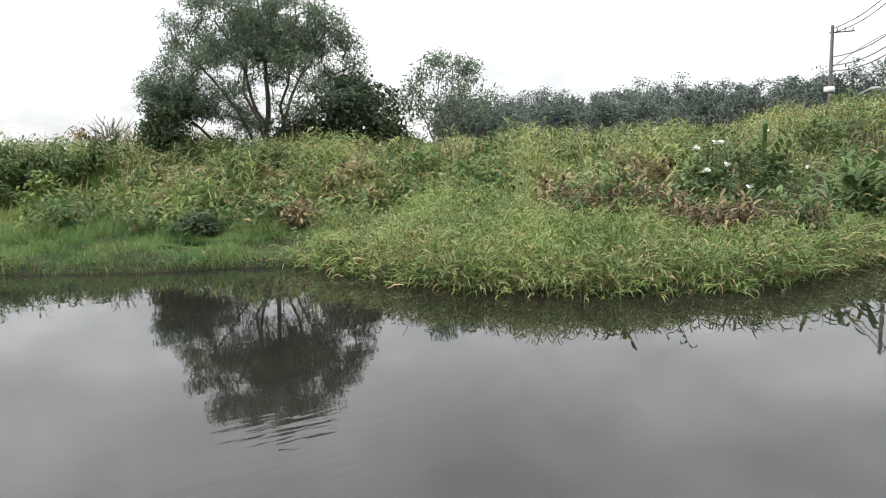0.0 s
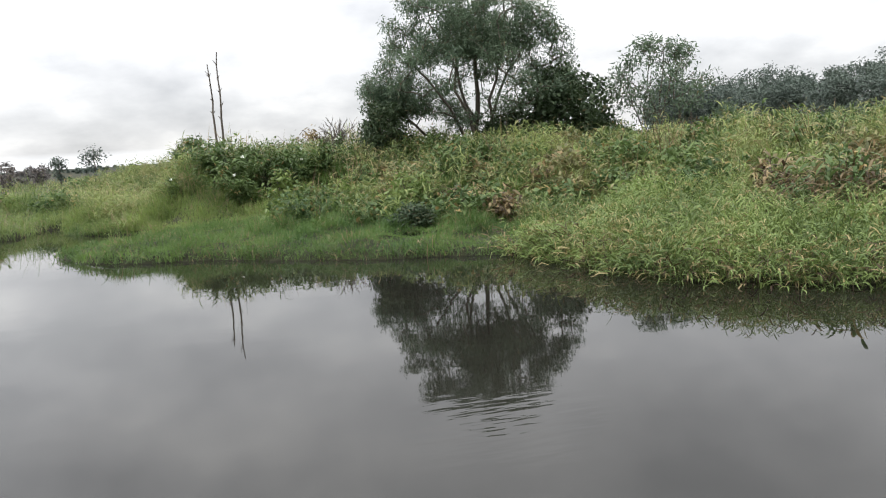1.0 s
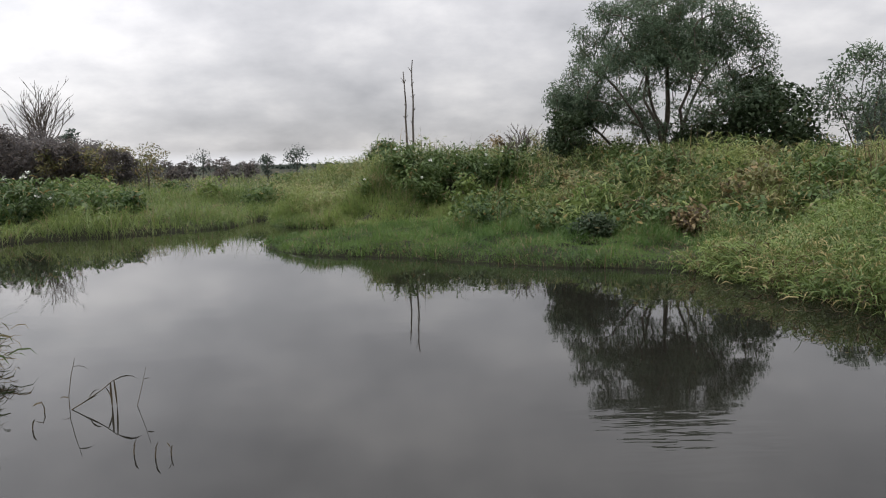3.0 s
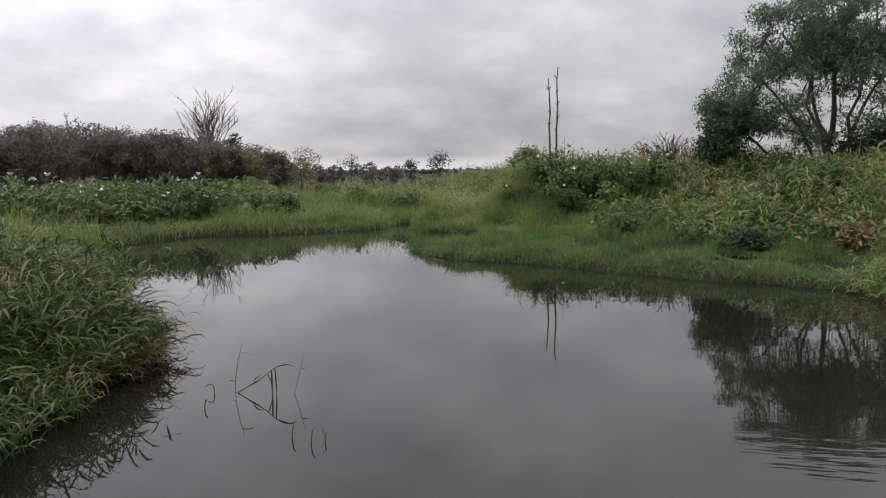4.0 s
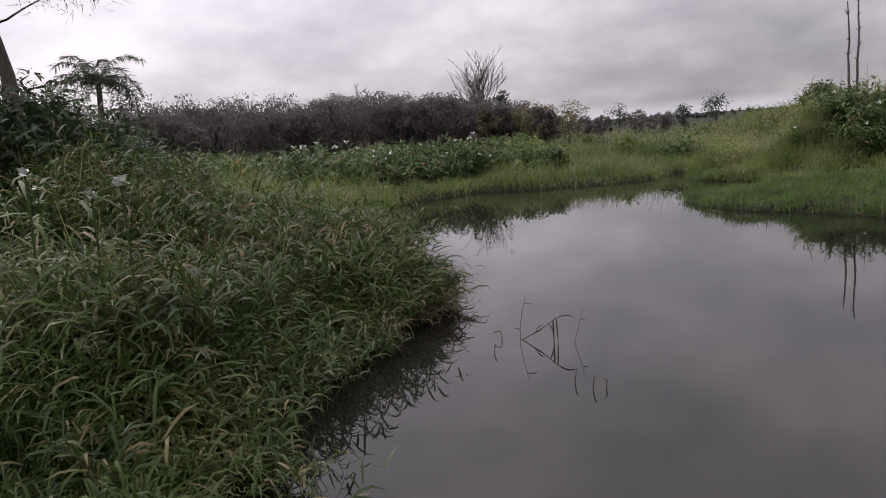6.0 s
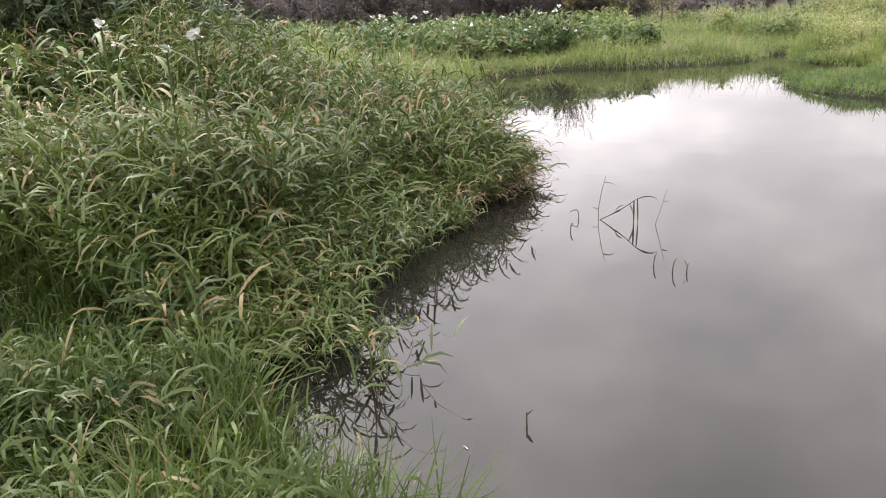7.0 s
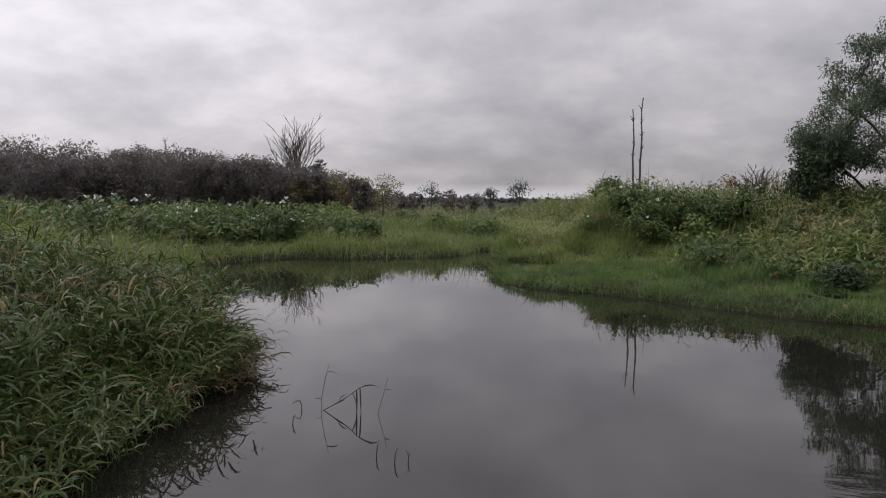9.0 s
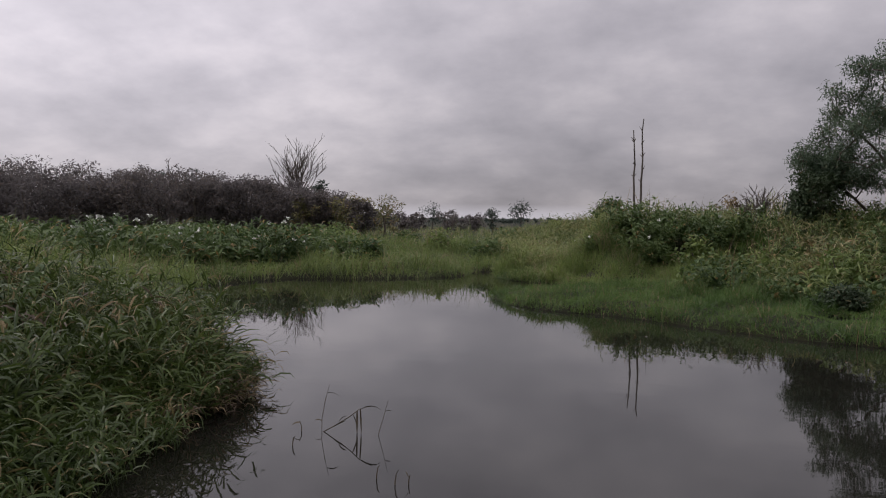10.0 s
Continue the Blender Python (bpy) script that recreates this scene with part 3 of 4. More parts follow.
# the near tree over the left bank's thicket
thin = np.concatenate([dome(40, (0.4, 0.4, 4.6), 1.7, 1.5, 1.0, 0.4), dome(18, (0.55, 0.5, 3.15), 0.6, 0.6, 0.4, 0.3)])
broad_tree("willowy_tree", -9.5, 5.5, "thin-leaved tree with a leaning grey trunk", [(-0.3, 0.1, 4.8)], thin, 60, 0.3, 0.14, 0.018, HAZED_CROWN, 0.13, 0.02)
for i, (x, y, w, h) in enumerate([(-10.2, 6.9, 1.3, 1.9), (-10.9, 5.2, 1.6, 2.2), (-9.6, 4.5, 1.2, 1.7), (-12.2, 8.9, 1.4, 1.8), (-14.0, 11.0, 1.5, 1.7), (-9.9, 5.9, 0.9, 2.0)]):
    bush(x, y, w, h, "dark tangled thicket bush beside the leaning tree", HAZED_DARKLEAF, 70, 64, 0.18, 0.045)


# ---- the flowering lilies ----
def lily_plant(stems, tall, mat, leaves=11, flowers=0, length=0.34, wide=0.062, petal=1.0):
    """A clump of leaning stems with leaves in two ranks, some topped with white flowers."""
    ob = new("ginger_lily")
    bits, tops = [], []
    for k in range(stems):
        h, lean, ht = U(0, 6.283), U(0.05, 0.6), tall * U(0.55, 1.1)
        if petal < 1:
            ht *= 0.72
        if k < flowers:
            lean, ht = 0.04 + 0.3 * k, tall * (1.08 - 0.1 * k)
        a = np.array([U(-0.22, 0.22), U(-0.22, 0.22), 0]) * (k > 0 or flowers != 1)
        b = a + np.array([math.sin(h) * lean, math.cos(h) * lean, 1.0]) * ht
        ln = wander(a, b, 5, 0.015, 0.0)
        tops.append(ln[-1])
        bits.append(("stem", tube(ln, np.linspace(0.011, 0.006, 6), 5)))
        f = np.linspace(0.14, 1.0, leaves) ** 0.8
        at = a + (b - a) * f[:, None]
        rank = U(0, 6.283) + np.arange(leaves) * np.pi + U(-0.4, 0.4, leaves)
        bits.append(("leaf", ribbons(at, rank, length * U(0.75, 1.15, leaves), np.full(leaves, wide), U(0.2, 1.0, leaves), U(0.8, 2.0, leaves), 4, U(-0.3, 0.3, leaves))))
    for kind, mt in (("stem", mat), ("leaf", mat)):
        v, f = merged([q for kd, q in bits if kd == kind])
        part("stalkwork" if kind == "stem" else "leaves", v, f, mt, ob)
    for top in tops[:flowers]:
        m = 9
        at = np.repeat(top[None], m, 0) + rng.normal(0, 0.005, (m, 3))
        v, f = ribbons(at, U(0, 6.283, m), petal * U(0.07, 0.11, m), petal * U(0.06, 0.09, m), U(0.2, 1.3, m), U(0.2, 1.4, m), 3)
        part("flower", v, f, PETAL, ob, "white butterfly-shaped blossom")
    return ob


LILIES = {"plain": [lily_plant(9, 1.25, LILY, 12) for _ in range(3)],
          "flower": [lily_plant(8, 1.3, LILY, 12, q, 0.34, 0.062, 1.15) for q in (1, 2)],
          "large": [lily_plant(10, 1.3, LILY, 13, q, 0.5, 0.088, 1.1) for q in (0, 0, 1)],
          "brown": [lily_plant(8, 0.95, WITHERED, 12, 0, 0.4, 0.05) for _ in range(2)]}
WORDS = {"plain": "dense green ginger lily clump with pointed leaves", "flower": "green ginger lily clump with white blossoms",
         "large": "dense dark green ginger lily thicket with long arching leaves", "brown": "withered brown ginger lily clump with drooping leaves"}
for kd, obs in LILIES.items():
    for ob in obs:
        tagged(ob, WORDS[kd], "lily", "ginger lilies")
USED = set()


def plant(kd, x, y, size=1.0, sink=0.0):
    ob = LILIES[kd][int(U(0, len(LILIES[kd])))]
    m = pose(x, y, float(land(x, y)) - 0.03 - sink, 0, 0, U(0, 360))
    if ob.name not in USED:
        USED.add(ob.name)
        ob.matrix_basis, new_ob = m, ob
    else:
        new_ob = copy_thing(ob, m)
    sc = size * U(0.6, 1.2)
    new_ob.scale = (sc, sc, sc)


def bed(count, xs, ys, keep, kinds, size=1.0):
    where, _ = scatter(count * 6, xs, ys, keep)
    for x, y, _z in where[:count]:
        plant(kinds[int(U(0, len(kinds)))], x, y, size)


P3, FL = ["plain"] * 3, ["flower"]
bed(70, (-24, -7), (18, 30), lambda s, a, r, x, y: (s > 1.6) * (a > -50) * step(-21, -29, a) * (r > 22.5 + waves(x, y, 1.5)) * (r < 29), P3 + FL * 2, 0.87)
bed(44, (-3, 4), (20, 28), lambda s, a, r, x, y: (a < 7 + 2 * waves(x, y, 0.7)) * (s > 1.0) * (r > 22.0 + 0.3 * np.abs(a - 1)) * (r < 25.6) * step(-5.0, 0.5, a), ["large"] * 3 + P3, 0.7)
bed(40, (-3, 9), (23, 31), lambda s, a, r, x, y: (a < 16) * (r > 25) * (r < 28.5) * step(-6, -2.5, a), P3 * 2 + FL, 0.7)
bed(60, (8, 18), (7, 16), lambda s, a, r, x, y: (a > 39) * (a < 57) * (r > 13.3) * (r < 15.6), ["brown"] * 5 + ["plain"], 0.84)
bed(18, (11, 22), (6, 16), lambda s, a, r, x, y: (a > 51) * (a < 68) * (r > 14.8) * (r < 16.8), P3 + FL, 0.68)
bed(24, (11, 22), (6, 18), lambda s, a, r, x, y: (a > 49) * (a < 68) * (r > 16.8) * (r < 19.5), P3 + FL + ["large"], 0.98)
bed(26, (5, 19), (15, 25), lambda s, a, r, x, y: (a > 12) * (a < 46) * (r > 17) * (r < 24), P3 + ["brown"], 0.7)
bed(16, (-9.5, -6.2), (2.2, 7.0), lambda s, a, r, x, y: (s > 0.9), P3, 0.75)
NARROW = lily_plant(5, 1.3, NEAR_DIMMED, 9, 1, 0.3, 0.024, 0.6)
tagged(NARROW, WORDS["flower"], "lily", "ginger lilies")
NARROW.matrix_basis = pose(-6.2, 3.6, float(land(-6.2, 3.6)) - 0.03)
for x, y, z in ((-4.12, 2.66, 1.78), (-4.55, 2.5, 1.95), (-3.85, 2.74, 1.86)):
    bloom = copy_thing(NARROW, pose(x, y, float(land(x, y)) - 0.03, 0, 0, U(0, 360)))
    bloom.scale = [(z - float(land(x, y))) / 1.42] * 3


# ---- grasses ----
b1, _ = scatter(27000, (-9, -1.7), (0.8, 8.2), lambda s, a, r, x, y: (s > -0.05) * (a < -20) * np.where(r < 6, 1, 0.6) * (y > 1.95 + 0.12 * waves(x, y, 0.4)) * (0.14 + 0.86 * (waves(x, y, 0.33, 4.0) > -0.12)))
e1, _ = scatter(60000, (-5.2, -2.9), (2.5, 8.0), lambda s, a, r, x, y: (s > -0.1) * (s < 0.3) * (0.05 + 0.09 * step(5.6, 4.6, y)))
w1, _ = scatter(44000, (-4.8, -2.2), (2.3, 7.4), lambda s, a, r, x, y: (s > np.where(y > 5.2, -0.35, -0.9)) * (s < 0) * (0.06 + 0.6 * step(-0.6, -0.12, s)) * (0.35 + 0.65 * (waves(x, y, 0.3, 1.0) > 0)))
v1, _ = scatter(16000, (-4.8, -2.2), (2.3, 7.4), lambda s, a, r, x, y: (s > -0.4) * (s < 0.1) * 0.14)
v1[:, 2] = np.maximum(v1[:, 2], -0.05)
stuff("dead_grass", fringe(v1, 0.42, 0.2, 0.011, 4), WITHERED, "dry straw-brown reed stalks trailing in the water", "grass")
w1[:, 2] = -0.05
stuff("reed_grass", [leafy_stalks(b1, 0.85, 0.29, 0.019, 6, 0.5, 0.007, 0.6, 3), fringe(e1, 0.58, 0.28, 0.02, 4), leafy_stalks(w1, 0.36, 0.2, 0.015, 4, 0.9, 0.005)], NEAR_DIMMED, "tall arching green reed grass hanging over the near bank", "grass")
x1, _ = scatter(9000, (-4.8, -2.6), (2.6, 7.2), lambda s, a, r, x, y: (s > np.where(y > 5.2, -0.4, -1.0)) * (s < 0.05) * 0.3 * (waves(x, y, 0.22, 2.0) > 0.1))
x1[:, 2] = np.maximum(x1[:, 2], -0.05)
stuff("reed_stalks", leafy_stalks(x1[:1000], 0.45, 0.2, 0.015, 4, 0.85, 0.006, 0.3), NEAR_DIMMED, "single thin reed stalks standing in the water", "grass")
b2, _ = scatter(32000, (-6.4, -0.6), (-0.8, 2.4), lambda s, a, r, x, y: (s > 0.0) * (r > 1.2) * (x < -1.0) * step(-0.8, 0.4, y + 0.3 * waves(x, y, 0.5)) * step(-6.4, -5.2, x + 0.4 * waves(x, y, 0.6, 3.0)))
t1, _ = scatter(420, (-9, -4.2), (2.3, 7.5), lambda s, a, r, x, y: (s > 0.8) * 0.55)
stuff("grass_plumes", leafy_stalks(t1, 1.35, 0.22, 0.012, 3, 0.3, 0.011, 0.3), MEADOW, "tall flowering grass stalks above the near bank", "grass")
p1, _ = scatter(600, (-8, -3.2), (2.0, 6.8), lambda s, a, r, x, y: (s > 0.15) * 0.35)
p1[:, 2] += 0.75
stuff("withered_leaves", leafy_stalks(p1, 0.15, 0.24, 0.022, 3, 0.6, 0.006), WITHERED, "withered brown leaves caught in the reed grass", "grass")
y1, _ = scatter(3000, (-3.6, -0.9), (0.6, 2.0), lambda s, a, r, x, y: (s > 0.02) * (r > 1.6) * 0.3 * (waves(x, y, 0.3, 2.0) > -0.1))
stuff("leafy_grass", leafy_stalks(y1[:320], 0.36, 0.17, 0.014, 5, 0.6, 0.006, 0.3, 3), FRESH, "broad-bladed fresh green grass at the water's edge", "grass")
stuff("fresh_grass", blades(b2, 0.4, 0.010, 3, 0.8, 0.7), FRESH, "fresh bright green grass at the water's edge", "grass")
b3, s3 = scatter(34000, (4, 20), (5.5, 15), lambda s, a, r, x, y: (s > 0.0) * (s < 6) * (a > 22.5 + 2.5 * waves(x, y, 0.6)) * (a < 75) * np.where(s < 3.5, 1, 0.55) * np.where((a > 38) & (a < 58) & (r > 13.2), 0.08, 1))
e3, _ = scatter(60000, (4, 20), (5.5, 13), lambda s, a, r, x, y: (s > -0.15) * (s < 0.35) * (a > 21) * (a < 75) * 0.8)
d3, _ = scatter(26000, (4, 20), (5.5, 13), lambda s, a, r, x, y: (s > -0.12) * (s < 0.4) * (a > 21) * (a < 75) * 0.18)
stuff("dead_grass", fringe(d3, 0.5, 0.24, 0.016, 4), WITHERED, "dry straw-brown grass hanging at the waterline", "grass")
w3, _ = scatter(20000, (4, 20), (5, 13), lambda s, a, r, x, y: (s > -0.4) * (s < 0) * (a > 21) * (a < 75) * 0.25)
w3[:, 2] = -0.05
stuff("reed_grass", [leafy_stalks(w3, 0.42, 0.22, 0.014, 4, 0.8, 0.006), leafy_stalks(b3, 0.4 + 0.26 * step(0.3, 2.2, s3), 0.18, 0.0155, 4, 0.35, 0.008, 0.5, 2), fringe(e3[::2], 0.5, 0.23, 0.018, 4, 2)], REED, "bright leafy reed grass hanging over the far bank's edge", "grass")
b4, s4 = scatter(200000, (-5, 8), (11.5, 30), lambda s, a, r, x, y: (s > 0.04) * (s < 7) * (a > -13) * (a < 24 + 2.5 * waves(x, y, 0.6)) * np.where((a < 3) & (r > 20.8), 0.1, 1))
h4 = np.clip(1.6 * waves(b4[:, 0], b4[:, 1], 0.75, 2.0), -1, 1)
b4[:, 2] += 0.11 * (h4 + 1) * step(0.05, 0.8, s4)
e4, _ = scatter(60000, (-5, 6), (11.5, 27), lambda s, a, r, x, y: (s > -0.03) * (s < 0.2) * (a > -13) * (a < 27) * 0.8)
stuff("short_grass", [blades(b4, (0.11 + 0.15 * step(0.4, 3.5, s4)) * (1.0 + 0.5 * h4), 0.02, 1, 1.0, 1.0), blades(e4 + np.array([0, 0, 0.04]), 0.19, 0.014, 2, 1.3, 1.0)], LAWN, "low dense green grass in soft cushions on the flat spit", "grass")
b5, _ = scatter(150000, (-5, 34), (8, 36), lambda s, a, r, x, y: (s > 3.2) * (a > -9) * (a < 72) * (r < 34) * step(3.2, 6, s) * np.where(r > 22, 0.5, 0.8) * (0.3 + 0.7 * (waves(x, y, 1.3) > -0.2)) * np.where((a > -1.5) & (a < 9) & (r < 26), 0.12, 1) * np.where((a > 38) & (a < 58) & (r < 15.5), 0.05, 1))
stuff("meadow_grass", leafy_stalks(b5[:15000], 0.68, 0.3, 0.024, 4, 0.42, 0.008, 0.6, 2), MEADOW, "tall tangled meadow grass and weeds on the bank", "grass")
m5, _ = scatter(26000, (-8, 0), (23, 38), lambda s, a, r, x, y: (s > 0.8) * (a > -12) * (a < -2.5) * (r > 25) * (r < 38) * step(-13, -6, a))
stuff("meadow_grass", leafy_stalks(m5[:4000], 0.72, 0.32, 0.02, 5, 0.45, 0.008, 0.6, 2), MEADOW, "tall light green grass sloping down from the mound", "grass")
b9, _ = scatter(26000, (-3, 30), (9, 30), lambda s, a, r, x, y: (s > 3.5) * (a > -6) * (a < 70) * (r < 30) * (waves(x, y, 1.1, 3.0) > 0.25))
stuff("weeds", leafy_stalks(b9[:8000], 0.75, 0.17, 0.06, 8, 0.4, 0.008, 0.6, 2), LILY, "leafy dark weeds in patches on the bank", "weeds")
b12, _ = scatter(60000, (8, 26), (14, 24), lambda s, a, r, x, y: (a > 25) * (a < 56) * (r > 17.5) * (r < 24) * (waves(x, y, 1.6, 1.0) > -0.1))
stuff("soft_grass", blades(b12[:20000], 0.62, 0.014, 3, 0.7, 0.5), SOFT, "soft pale yellow green grass on the bank's crest", "grass")
b13, _ = scatter(6000, (-3, 30), (10, 28), lambda s, a, r, x, y: (s > 3.6) * (a > -4) * (a < 66) * (r < 28) * (waves(x, y, 0.8, 7.0) > 0.35))
stuff("cane_grass", leafy_stalks(b13[:1500], 0.85, 0.3, 0.026, 6, 0.22, 0.012, 0.4, 3), SOFT, "upright pale cane grass tufts on the bank", "grass")
b14, _ = scatter(9000, (-24, -7), (17, 32), lambda s, a, r, x, y: (s > 1.4) * (a > -52) * step(-20, -28, a) * (r > 22 + waves(x, y, 1.5)) * (r < 32))
stuff("lily_leaves", leafy_stalks(b14[:1500], 0.85, 0.36, 0.07, 10, 0.3, 0.012, 0.5, 3), LILY, "dense green lily foliage behind the inlet", "lily")
b10, _ = scatter(9000, (-3, 34), (9, 34), lambda s, a, r, x, y: (s > 4) * (a > -8) * (a < 70) * (waves(x, y, 1.9, 5.0) > 0.1))
stuff("dry_grass", blades(b10[:3500], 1.15, 0.022, 4, 0.5, 0.4), WITHERED, "tall dry straw-coloured grass stalks on the bank", "grass")
b6, _ = scatter(150000, (-26, -2), (8, 40), lambda s, a, r, x, y: (s > -0.05) * step(8, -6, a) * np.where(a > -12, r > 21, 1) * (a > -66) * (r > 6.5) * (r < 40) * np.where(s < 5, 1, 0.4))
h6 = np.clip(1.5 * waves(b6[:, 0], b6[:, 1], 1.2, 8.0), -1, 1)
stuff("short_grass", blades(b6, 0.56 * (1.0 + 0.5 * h6), 0.018, 2, 1.4, 1.0), INLET, "soft green grass round the inlet", "grass")
b11, _ = scatter(90000, (-5, 5), (17, 28), lambda s, a, r, x, y: (s > 0.05) * (a > -14) * (a < 8) * (r > 20.6 + 0.4 * waves(x, y, 0.7)) * (r < np.where(a > -1.0, 23.4, 28)) * 0.8)
h11 = np.clip(1.5 * waves(b11[:, 0], b11[:, 1], 1.1, 6.0), -1, 1)
stuff("short_grass", blades(b11, 0.4 * (1.0 + 0.4 * h11), 0.019, 2, 0.9, 0.9), INLET, "soft green grass at the mound's foot", "grass")
b7, _ = scatter(80000, (-90, 90), (16, 120), lambda s, a, r, x, y: (s > 6) * (r > 30) * (r < 120) * np.clip(60 / r, 0, 1) * (a > -65) * (a < 70))
stuff("marsh_grass", blades(b7, 0.5, 0.08, 1, 0.8, 0.6), MEADOW, "rough marsh grass out to the woods", "grass")
b8, _ = scatter(60000, (-8, 12), (-6, 2.0), lambda s, a, r, x, y: (s > 0.05) * ((x > -1.2) | (y < 0.4)))
stuff("short_grass", blades(b8, 0.16, 0.012, 1, 0.8), LAWN, "short grass on the near shore", "grass")


# ---- far woods and scrub ----
def woods(name, count, a0, a1, r0, r1, tall, mat, label, leaves=34, leaf=0.55, clumps=16, mix=0.35, broad=1.0):
    bits, trunks = [], []
    for _ in range(count):
        a, r = radians(U(a0, a1)), U(r0, r1)
        x, y = r * math.sin(a), r * math.cos(a)
        z, h = float(land(x, y)), (tall(math.degrees(a)) if callable(tall) else tall) * U(1 - mix, 1 + mix * 0.5)
        w = broad * h * U(0.28, 0.45)
        c = dome(clumps, (x, y, z + h * 0.6), w, h * 0.4, h * 0.5, 0.5)
        bits.append(leaf_cloud(c, leaves, w * 0.2 / broad, leaf, leaf * 0.9, 0.75, 1))
        trunks.append(tube(wander((x, y, z - 0.2), (x, y, z + h * 0.55), 4, 0.1), np.linspace(0.03 * h, 0.01 * h, 5), 5))
    return stuff(name, merged(bits), mat, label, "trees"), stuff(name + "_trunks", merged(trunks), BARK, label, "trees")


woods("scrub", 190, -72, -21, 46, 59, lambda a: float(np.interp(a, [-75, -47, -42, -36, -29, -21], [4.5, 4.3, 4.8, 4.3, 4.0, 2.5])), SCRUB, "grey brown scrub woodland along the marsh", 52, 0.19, 28, 0.32)
woods("scrub", 30, -24, -12, 62, 76, 2.2, SCRUB, "low scrub thinning out across the marsh", 24, 0.25, 10)
woods("shrubs", 16, -27, -18, 46, 56, 2.7, OLIVE, "olive green shrubs at the edge of the scrub", 34, 0.18, 16)
woods("woods", 125, 32, 74, 84, 130, lambda a: float(np.interp(a, [32, 45, 53, 56, 62], [8.2, 7.2, 6.3, 5.2, 7.0])), HAZED_WOODS, "dark green wooded hill behind the bank", 60, 0.36, 32, 0.45, 1.5)
woods("woods", 70, -80, -24, 95, 140, 6.5, HAZED_WOODS, "dark wood on the far side of the marsh", 30, 0.6, 16)
woods("woods", 420, -40, 36, 420, 800, 3.0, HAZED_WOODS, "thin line of far woods", 8, 2.2, 6)


# ---- a far house behind the scrub ----
def box(x0, x1, y0, y1, z0, z1):
    v = [(x, y, z) for z in (z0, z1) for x, y in ((x0, y0), (x1, y0), (x1, y1), (x0, y1))]
    return np.array(v, float), np.array([(0, 3, 2, 1), (4, 5, 6, 7), (0, 1, 5, 4), (1, 2, 6, 5), (2, 3, 7, 6), (3, 0, 4, 7)])


house = thing("house", -66.5, 60.5, float(land(-66.5, 60.5)) - 0.1, "white plastered house with a pale roof behind the trees", "house")
house.rotation_euler = (0, 0, radians(42))
part("wall", *box(-4.5, 4.5, -3, 3, 0, 5.4), PLASTER, house)
v = np.array([(-5, -3.5, 5.3), (5, -3.5, 5.3), (5, 3.5, 5.3), (-5, 3.5, 5.3), (-5, 0, 6.5), (5, 0, 6.5), (-5, -3.5, 5.45), (5, -3.5, 5.45), (5, 3.5, 5.45), (-5, 3.5, 5.45)], float)
part("roof", v, np.array([(0, 3, 2, 1), (6, 7, 5, 4), (8, 9, 4, 5), (0, 1, 7, 6), (2, 3, 9, 8), (0, 6, 4, 9), (1, 2, 8, 5)]), SIGN, house, "pale sheet roof")
for x in (-2.8, 0, 2.8):
    win = part("window", *box(x - 0.6, x + 0.6, -3.06, -2.99, 3.3, 4.5), METAL, house)
    part("pane", *box(x - 0.5, x + 0.5, -3.08, -3.062, 3.4, 4.4), CABLE, win)


# ---- utility poles ----
def utility_pole(x, y, top, label, arm=True):
    z = float(land(x, y)) - 0.3
    tall = top - z
    ob = thing("utility_pole", x, y, z, label, "utility pole", "utility poles")
    ob.matrix_basis = pose(x, y, z, 0, 0, -58.8)
    v, f = tube([(0, 0, 0), (0, 0, tall * 0.5), (0, 0, tall)], [0.16, 0.14, 0.11], 10)
    part("pole", v, f, CONCRETE, ob, smooth=True)
    v, f = tube([(-0.2, 0, tall - 0.5), (1.4, 0, tall - 0.5)], [0.05, 0.05], 6)
    bar = part("crossarm", v, f, CONCRETE, ob)
    for q in (0.3, 0.8, 1.3):
        v, f = tube([(q, 0, tall - 0.46), (q, 0, tall - 0.38), (q, 0, tall - 0.3), (q, 0, tall - 0.22)], [0.04, 0.07, 0.04, 0.06], 8)
        part("insulator", v, f, METAL, bar, smooth=True)
    for top_z, reach in ((tall - 2.9, 3.3), (tall - 6.1, 2.4)) if arm else ():
        u = np.linspace(0, 1, 9)
        v, f = tube(np.stack([0.1 + reach * u, -0.1 * u, top_z + reach * (0.72 * u - 0.1 * u ** 3)], -1), np.full(9, 0.04), 7)
        la = part("lamp_arm", v, f, METAL, ob, smooth=True)
        x1, z1 = reach + 0.1, top_z + reach * 0.62
        v, f = tube([(x1 - 0.05, -0.1, z1), (x1 + 0.1, -0.1, z1 + 0.04), (x1 + 0.6, -0.1, z1 + 0.05), (x1 + 0.75, -0.1, z1 + 0.01)], [0.05, 0.12, 0.1, 0.02], 8)
        part("lamp_head", v, f, METAL, la, smooth=True)
    if arm:
        part("sign_plate", *box(-0.4, 0.3, -0.24, -0.2, 5.45 - z, 5.8 - z), SIGN, ob, "white enamel plate")
    return ob


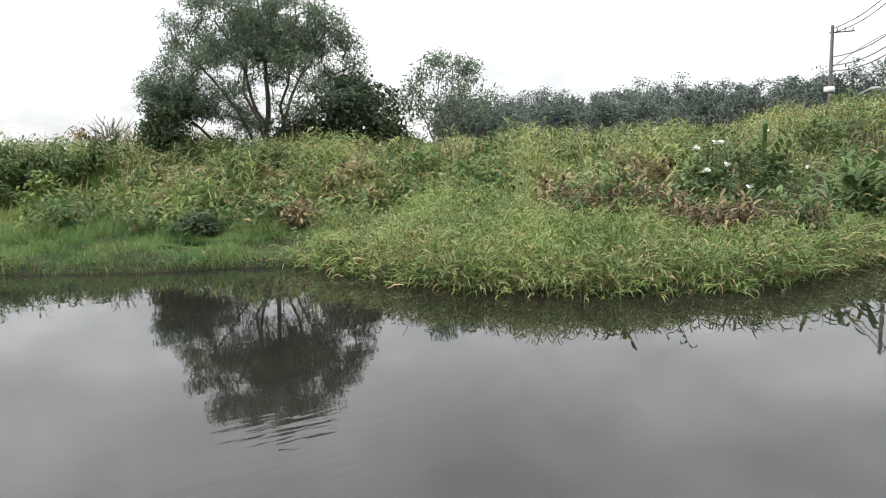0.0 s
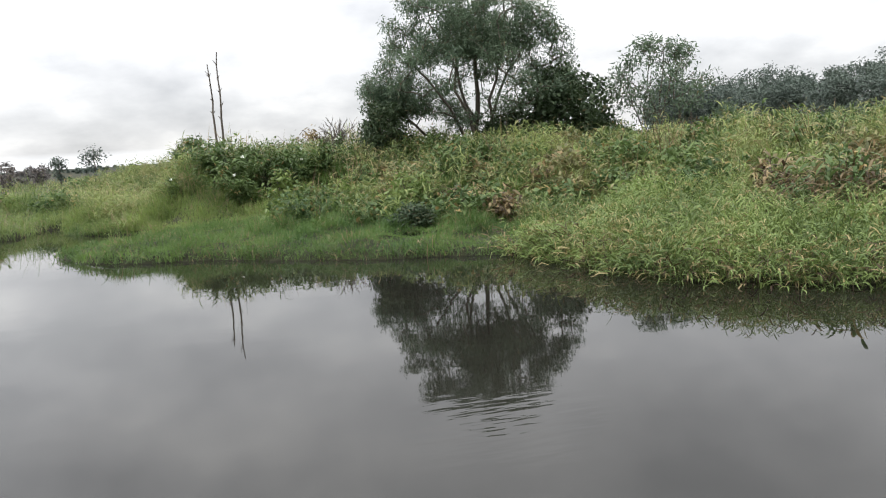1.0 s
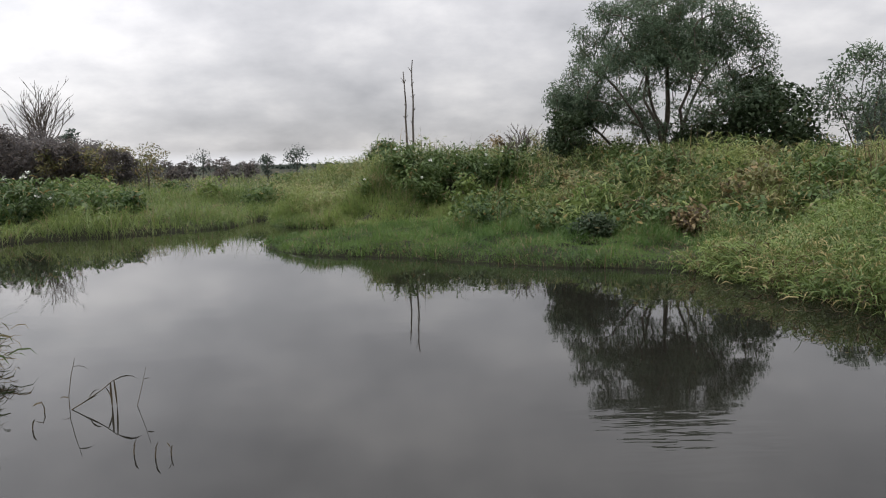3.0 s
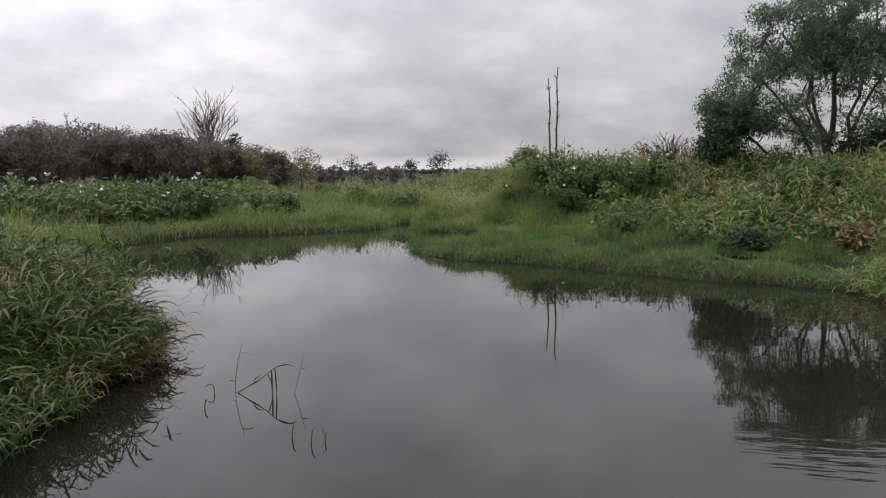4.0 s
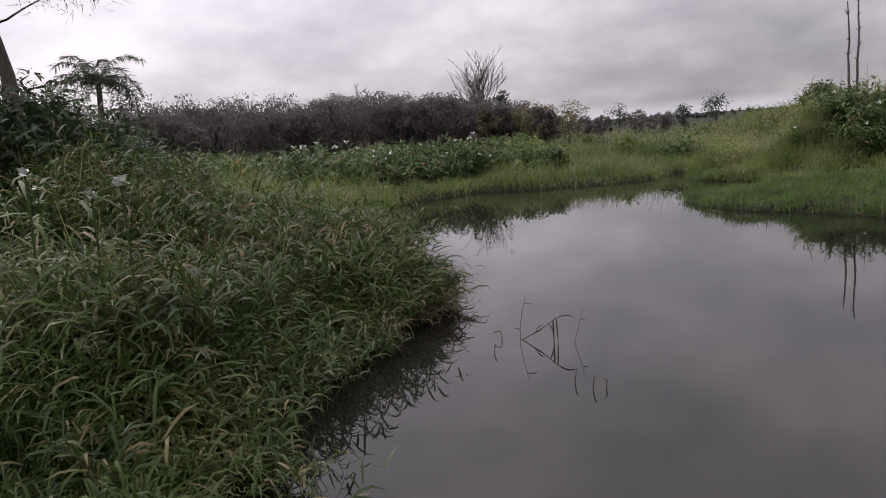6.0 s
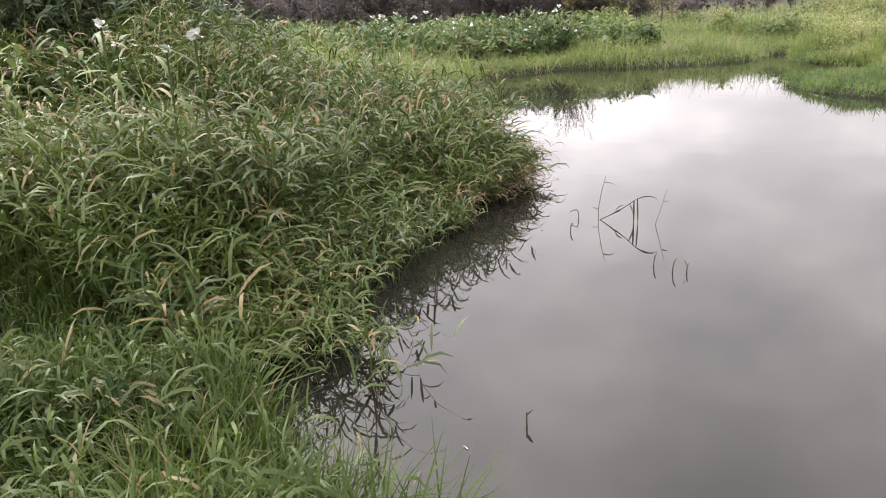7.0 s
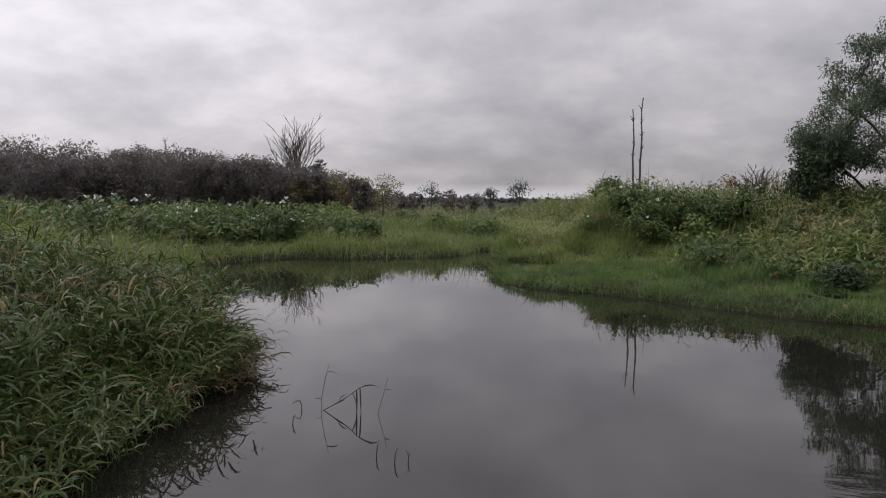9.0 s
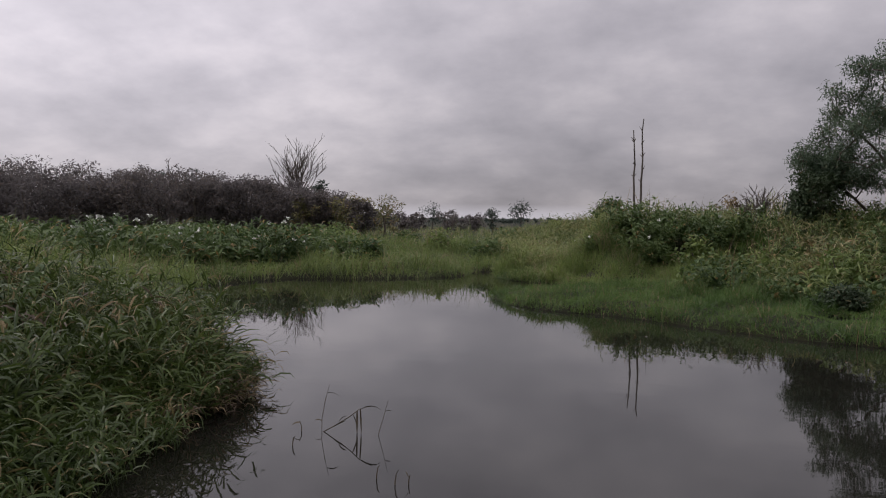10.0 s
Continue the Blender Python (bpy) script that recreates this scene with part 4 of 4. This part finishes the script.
utility_pole(52.8, 32.4, 10.1, "concrete utility pole with a street lamp arm beside the road")
pole = utility_pole(45.6, 24.2, 11.0, "concrete utility pole carrying cables", False)
for i, (za, zb) in enumerate(((9.9, 10.9), (9.6, 10.4), (7.9, 8.4), (7.3, 7.7), (6.9, 7.2))):
    u = np.linspace(0, 1, 14)[:, None]
    ln = np.array([52.9, 32.3, za]) * (1 - u) + np.array([45.7, 24.0, zb]) * u + np.array([0, 0, -0.35]) * np.sin(np.pi * u)
    v, f = tube(ln, np.full(14, 0.03), 5)
    tagged(new("overhead_cable", mesh_of("overhead_cable", v, f, CABLE)), "black overhead cable strung between the poles", "cable", "overhead cables")


# ---- broken reeds standing in the water ----
def broken_reed(x, y, line, label, leaves, thick=0.006):
    ob = thing("broken_reed", x, y, 0, label, "reed", "broken reeds")
    v, f = tube(line, np.linspace(thick, thick * 0.5, len(line)), 5)
    part("stalk", v, f, STRAW, ob)
    for (at, h, ln, c, d) in leaves:
        v, f = ribbons(np.array([at], float), np.array([h]), np.array([ln]), np.array([2.6 * thick]), np.array([c]), np.array([d]), 4, np.array([0.25 if c < -0.8 else 0.8]))
        part("leaf", v, f, STRAW, ob)
    return ob


broken_reed(-2.62, 5.95, [(0, 0, -0.15), (0, 0, 0.0), (0.12, 0, 0.07), (0.24, 0.02, 0.15), (0.34, 0.02, 0.23)], "bent dead reed leaning over the water",
            [((0.34, 0.02, 0.23), 0.2, 0.25, -1.45, 0.1), ((0.31, 0.02, 0.21), -0.3, 0.24, -1.5, -0.1), ((0.27, 0.02, 0.17), 0.6, 0.11, -1.0, 0.5), ((0.1, 0, 0.06), 1.57, 0.13, 0.5, 0.1),
             ((0.35, 0.02, 0.23), 1.6, 0.2, 0.5, 1.2), ((0.14, 0, 0.08), 1.3, 0.12, 1.3, 1.4)])
broken_reed(-2.66, 6.0, [(0, 0, -0.15), (0, 0, 0.1), (0.03, 0, 0.26), (0.07, 0, 0.41)], "thin upright dead reed in the water",
            [((0.05, 0, 0.34), 1.57, 0.13, 0.2, 1.0), ((0.02, 0, 0.22), 1.4, 0.12, 1.4, 0.2), ((0.0, 0, 0.08), 4.6, 0.08, 0.6, 1.6)], 0.0035)
broken_reed(-2.82, 5.9, [(0, 0, -0.15), (0.01, 0, 0.04), (-0.01, 0, 0.09)], "short dead reed stub in the water", [((-0.01, 0, 0.08), 4.6, 0.09, 0.0, 1.2)])
broken_reed(-2.70, 5.5, [(0, 0, -0.15), (0, 0, 0.02), (0.01, 0, 0.06)], "short dead reed stub in the water", [((0, 0, 0.04), 1.57, 0.05, 1.2, 0.4)])
broken_reed(-2.12, 6.0, [(0, 0, -0.15), (0, 0, 0.0), (0.05, 0, 0.17), (0.09, 0, 0.32)], "thin slanting dead reed in the water", [((0.07, 0, 0.22), 1.4, 0.05, 0.3, 0.6)], 0.0032)
broken_reed(-1.75, 4.95, [(0, 0, -0.15), (0, 0, 0.03), (0.01, 0, 0.07)], "short dead reed stub in the water", [((0, 0, 0.06), 1.4, 0.05, 1.2, 0.3)])
broken_reed(-1.58, 4.87, [(0, 0, -0.15), (0, 0, 0.03), (0.01, 0, 0.07)], "short dead reed stub in the water", [((0, 0, 0.06), 1.4, 0.06, 1.2, 0.3)])
broken_reed(-1.49, 4.91, [(0, 0, -0.15), (0, 0, 0.03), (0.01, 0, 0.07)], "short dead reed stub in the water", [((0, 0, 0.05), 4.4, 0.05, 1.2, 0.3)])
broken_reed(-1.47, 2.5, [(0, 0, -0.1), (0, 0, 0.03), (0.0, 0, 0.07)], "tiny dry twig poking out of the water", [((0, 0, 0.05), 1.4, 0.05, 1.0, 0.3)])
straw = thing("floating_straw", -1.61, 2.19, 0.004, "pale broken straw floating on the water", "straw")
v, f = tube([(-0.016, 0.006, 0), (0, 0, 0.001), (0.016, -0.007, 0)], [0.0015, 0.0022, 0.0015], 6)
part("stalk", v, f, PLASTER, straw, smooth=True)
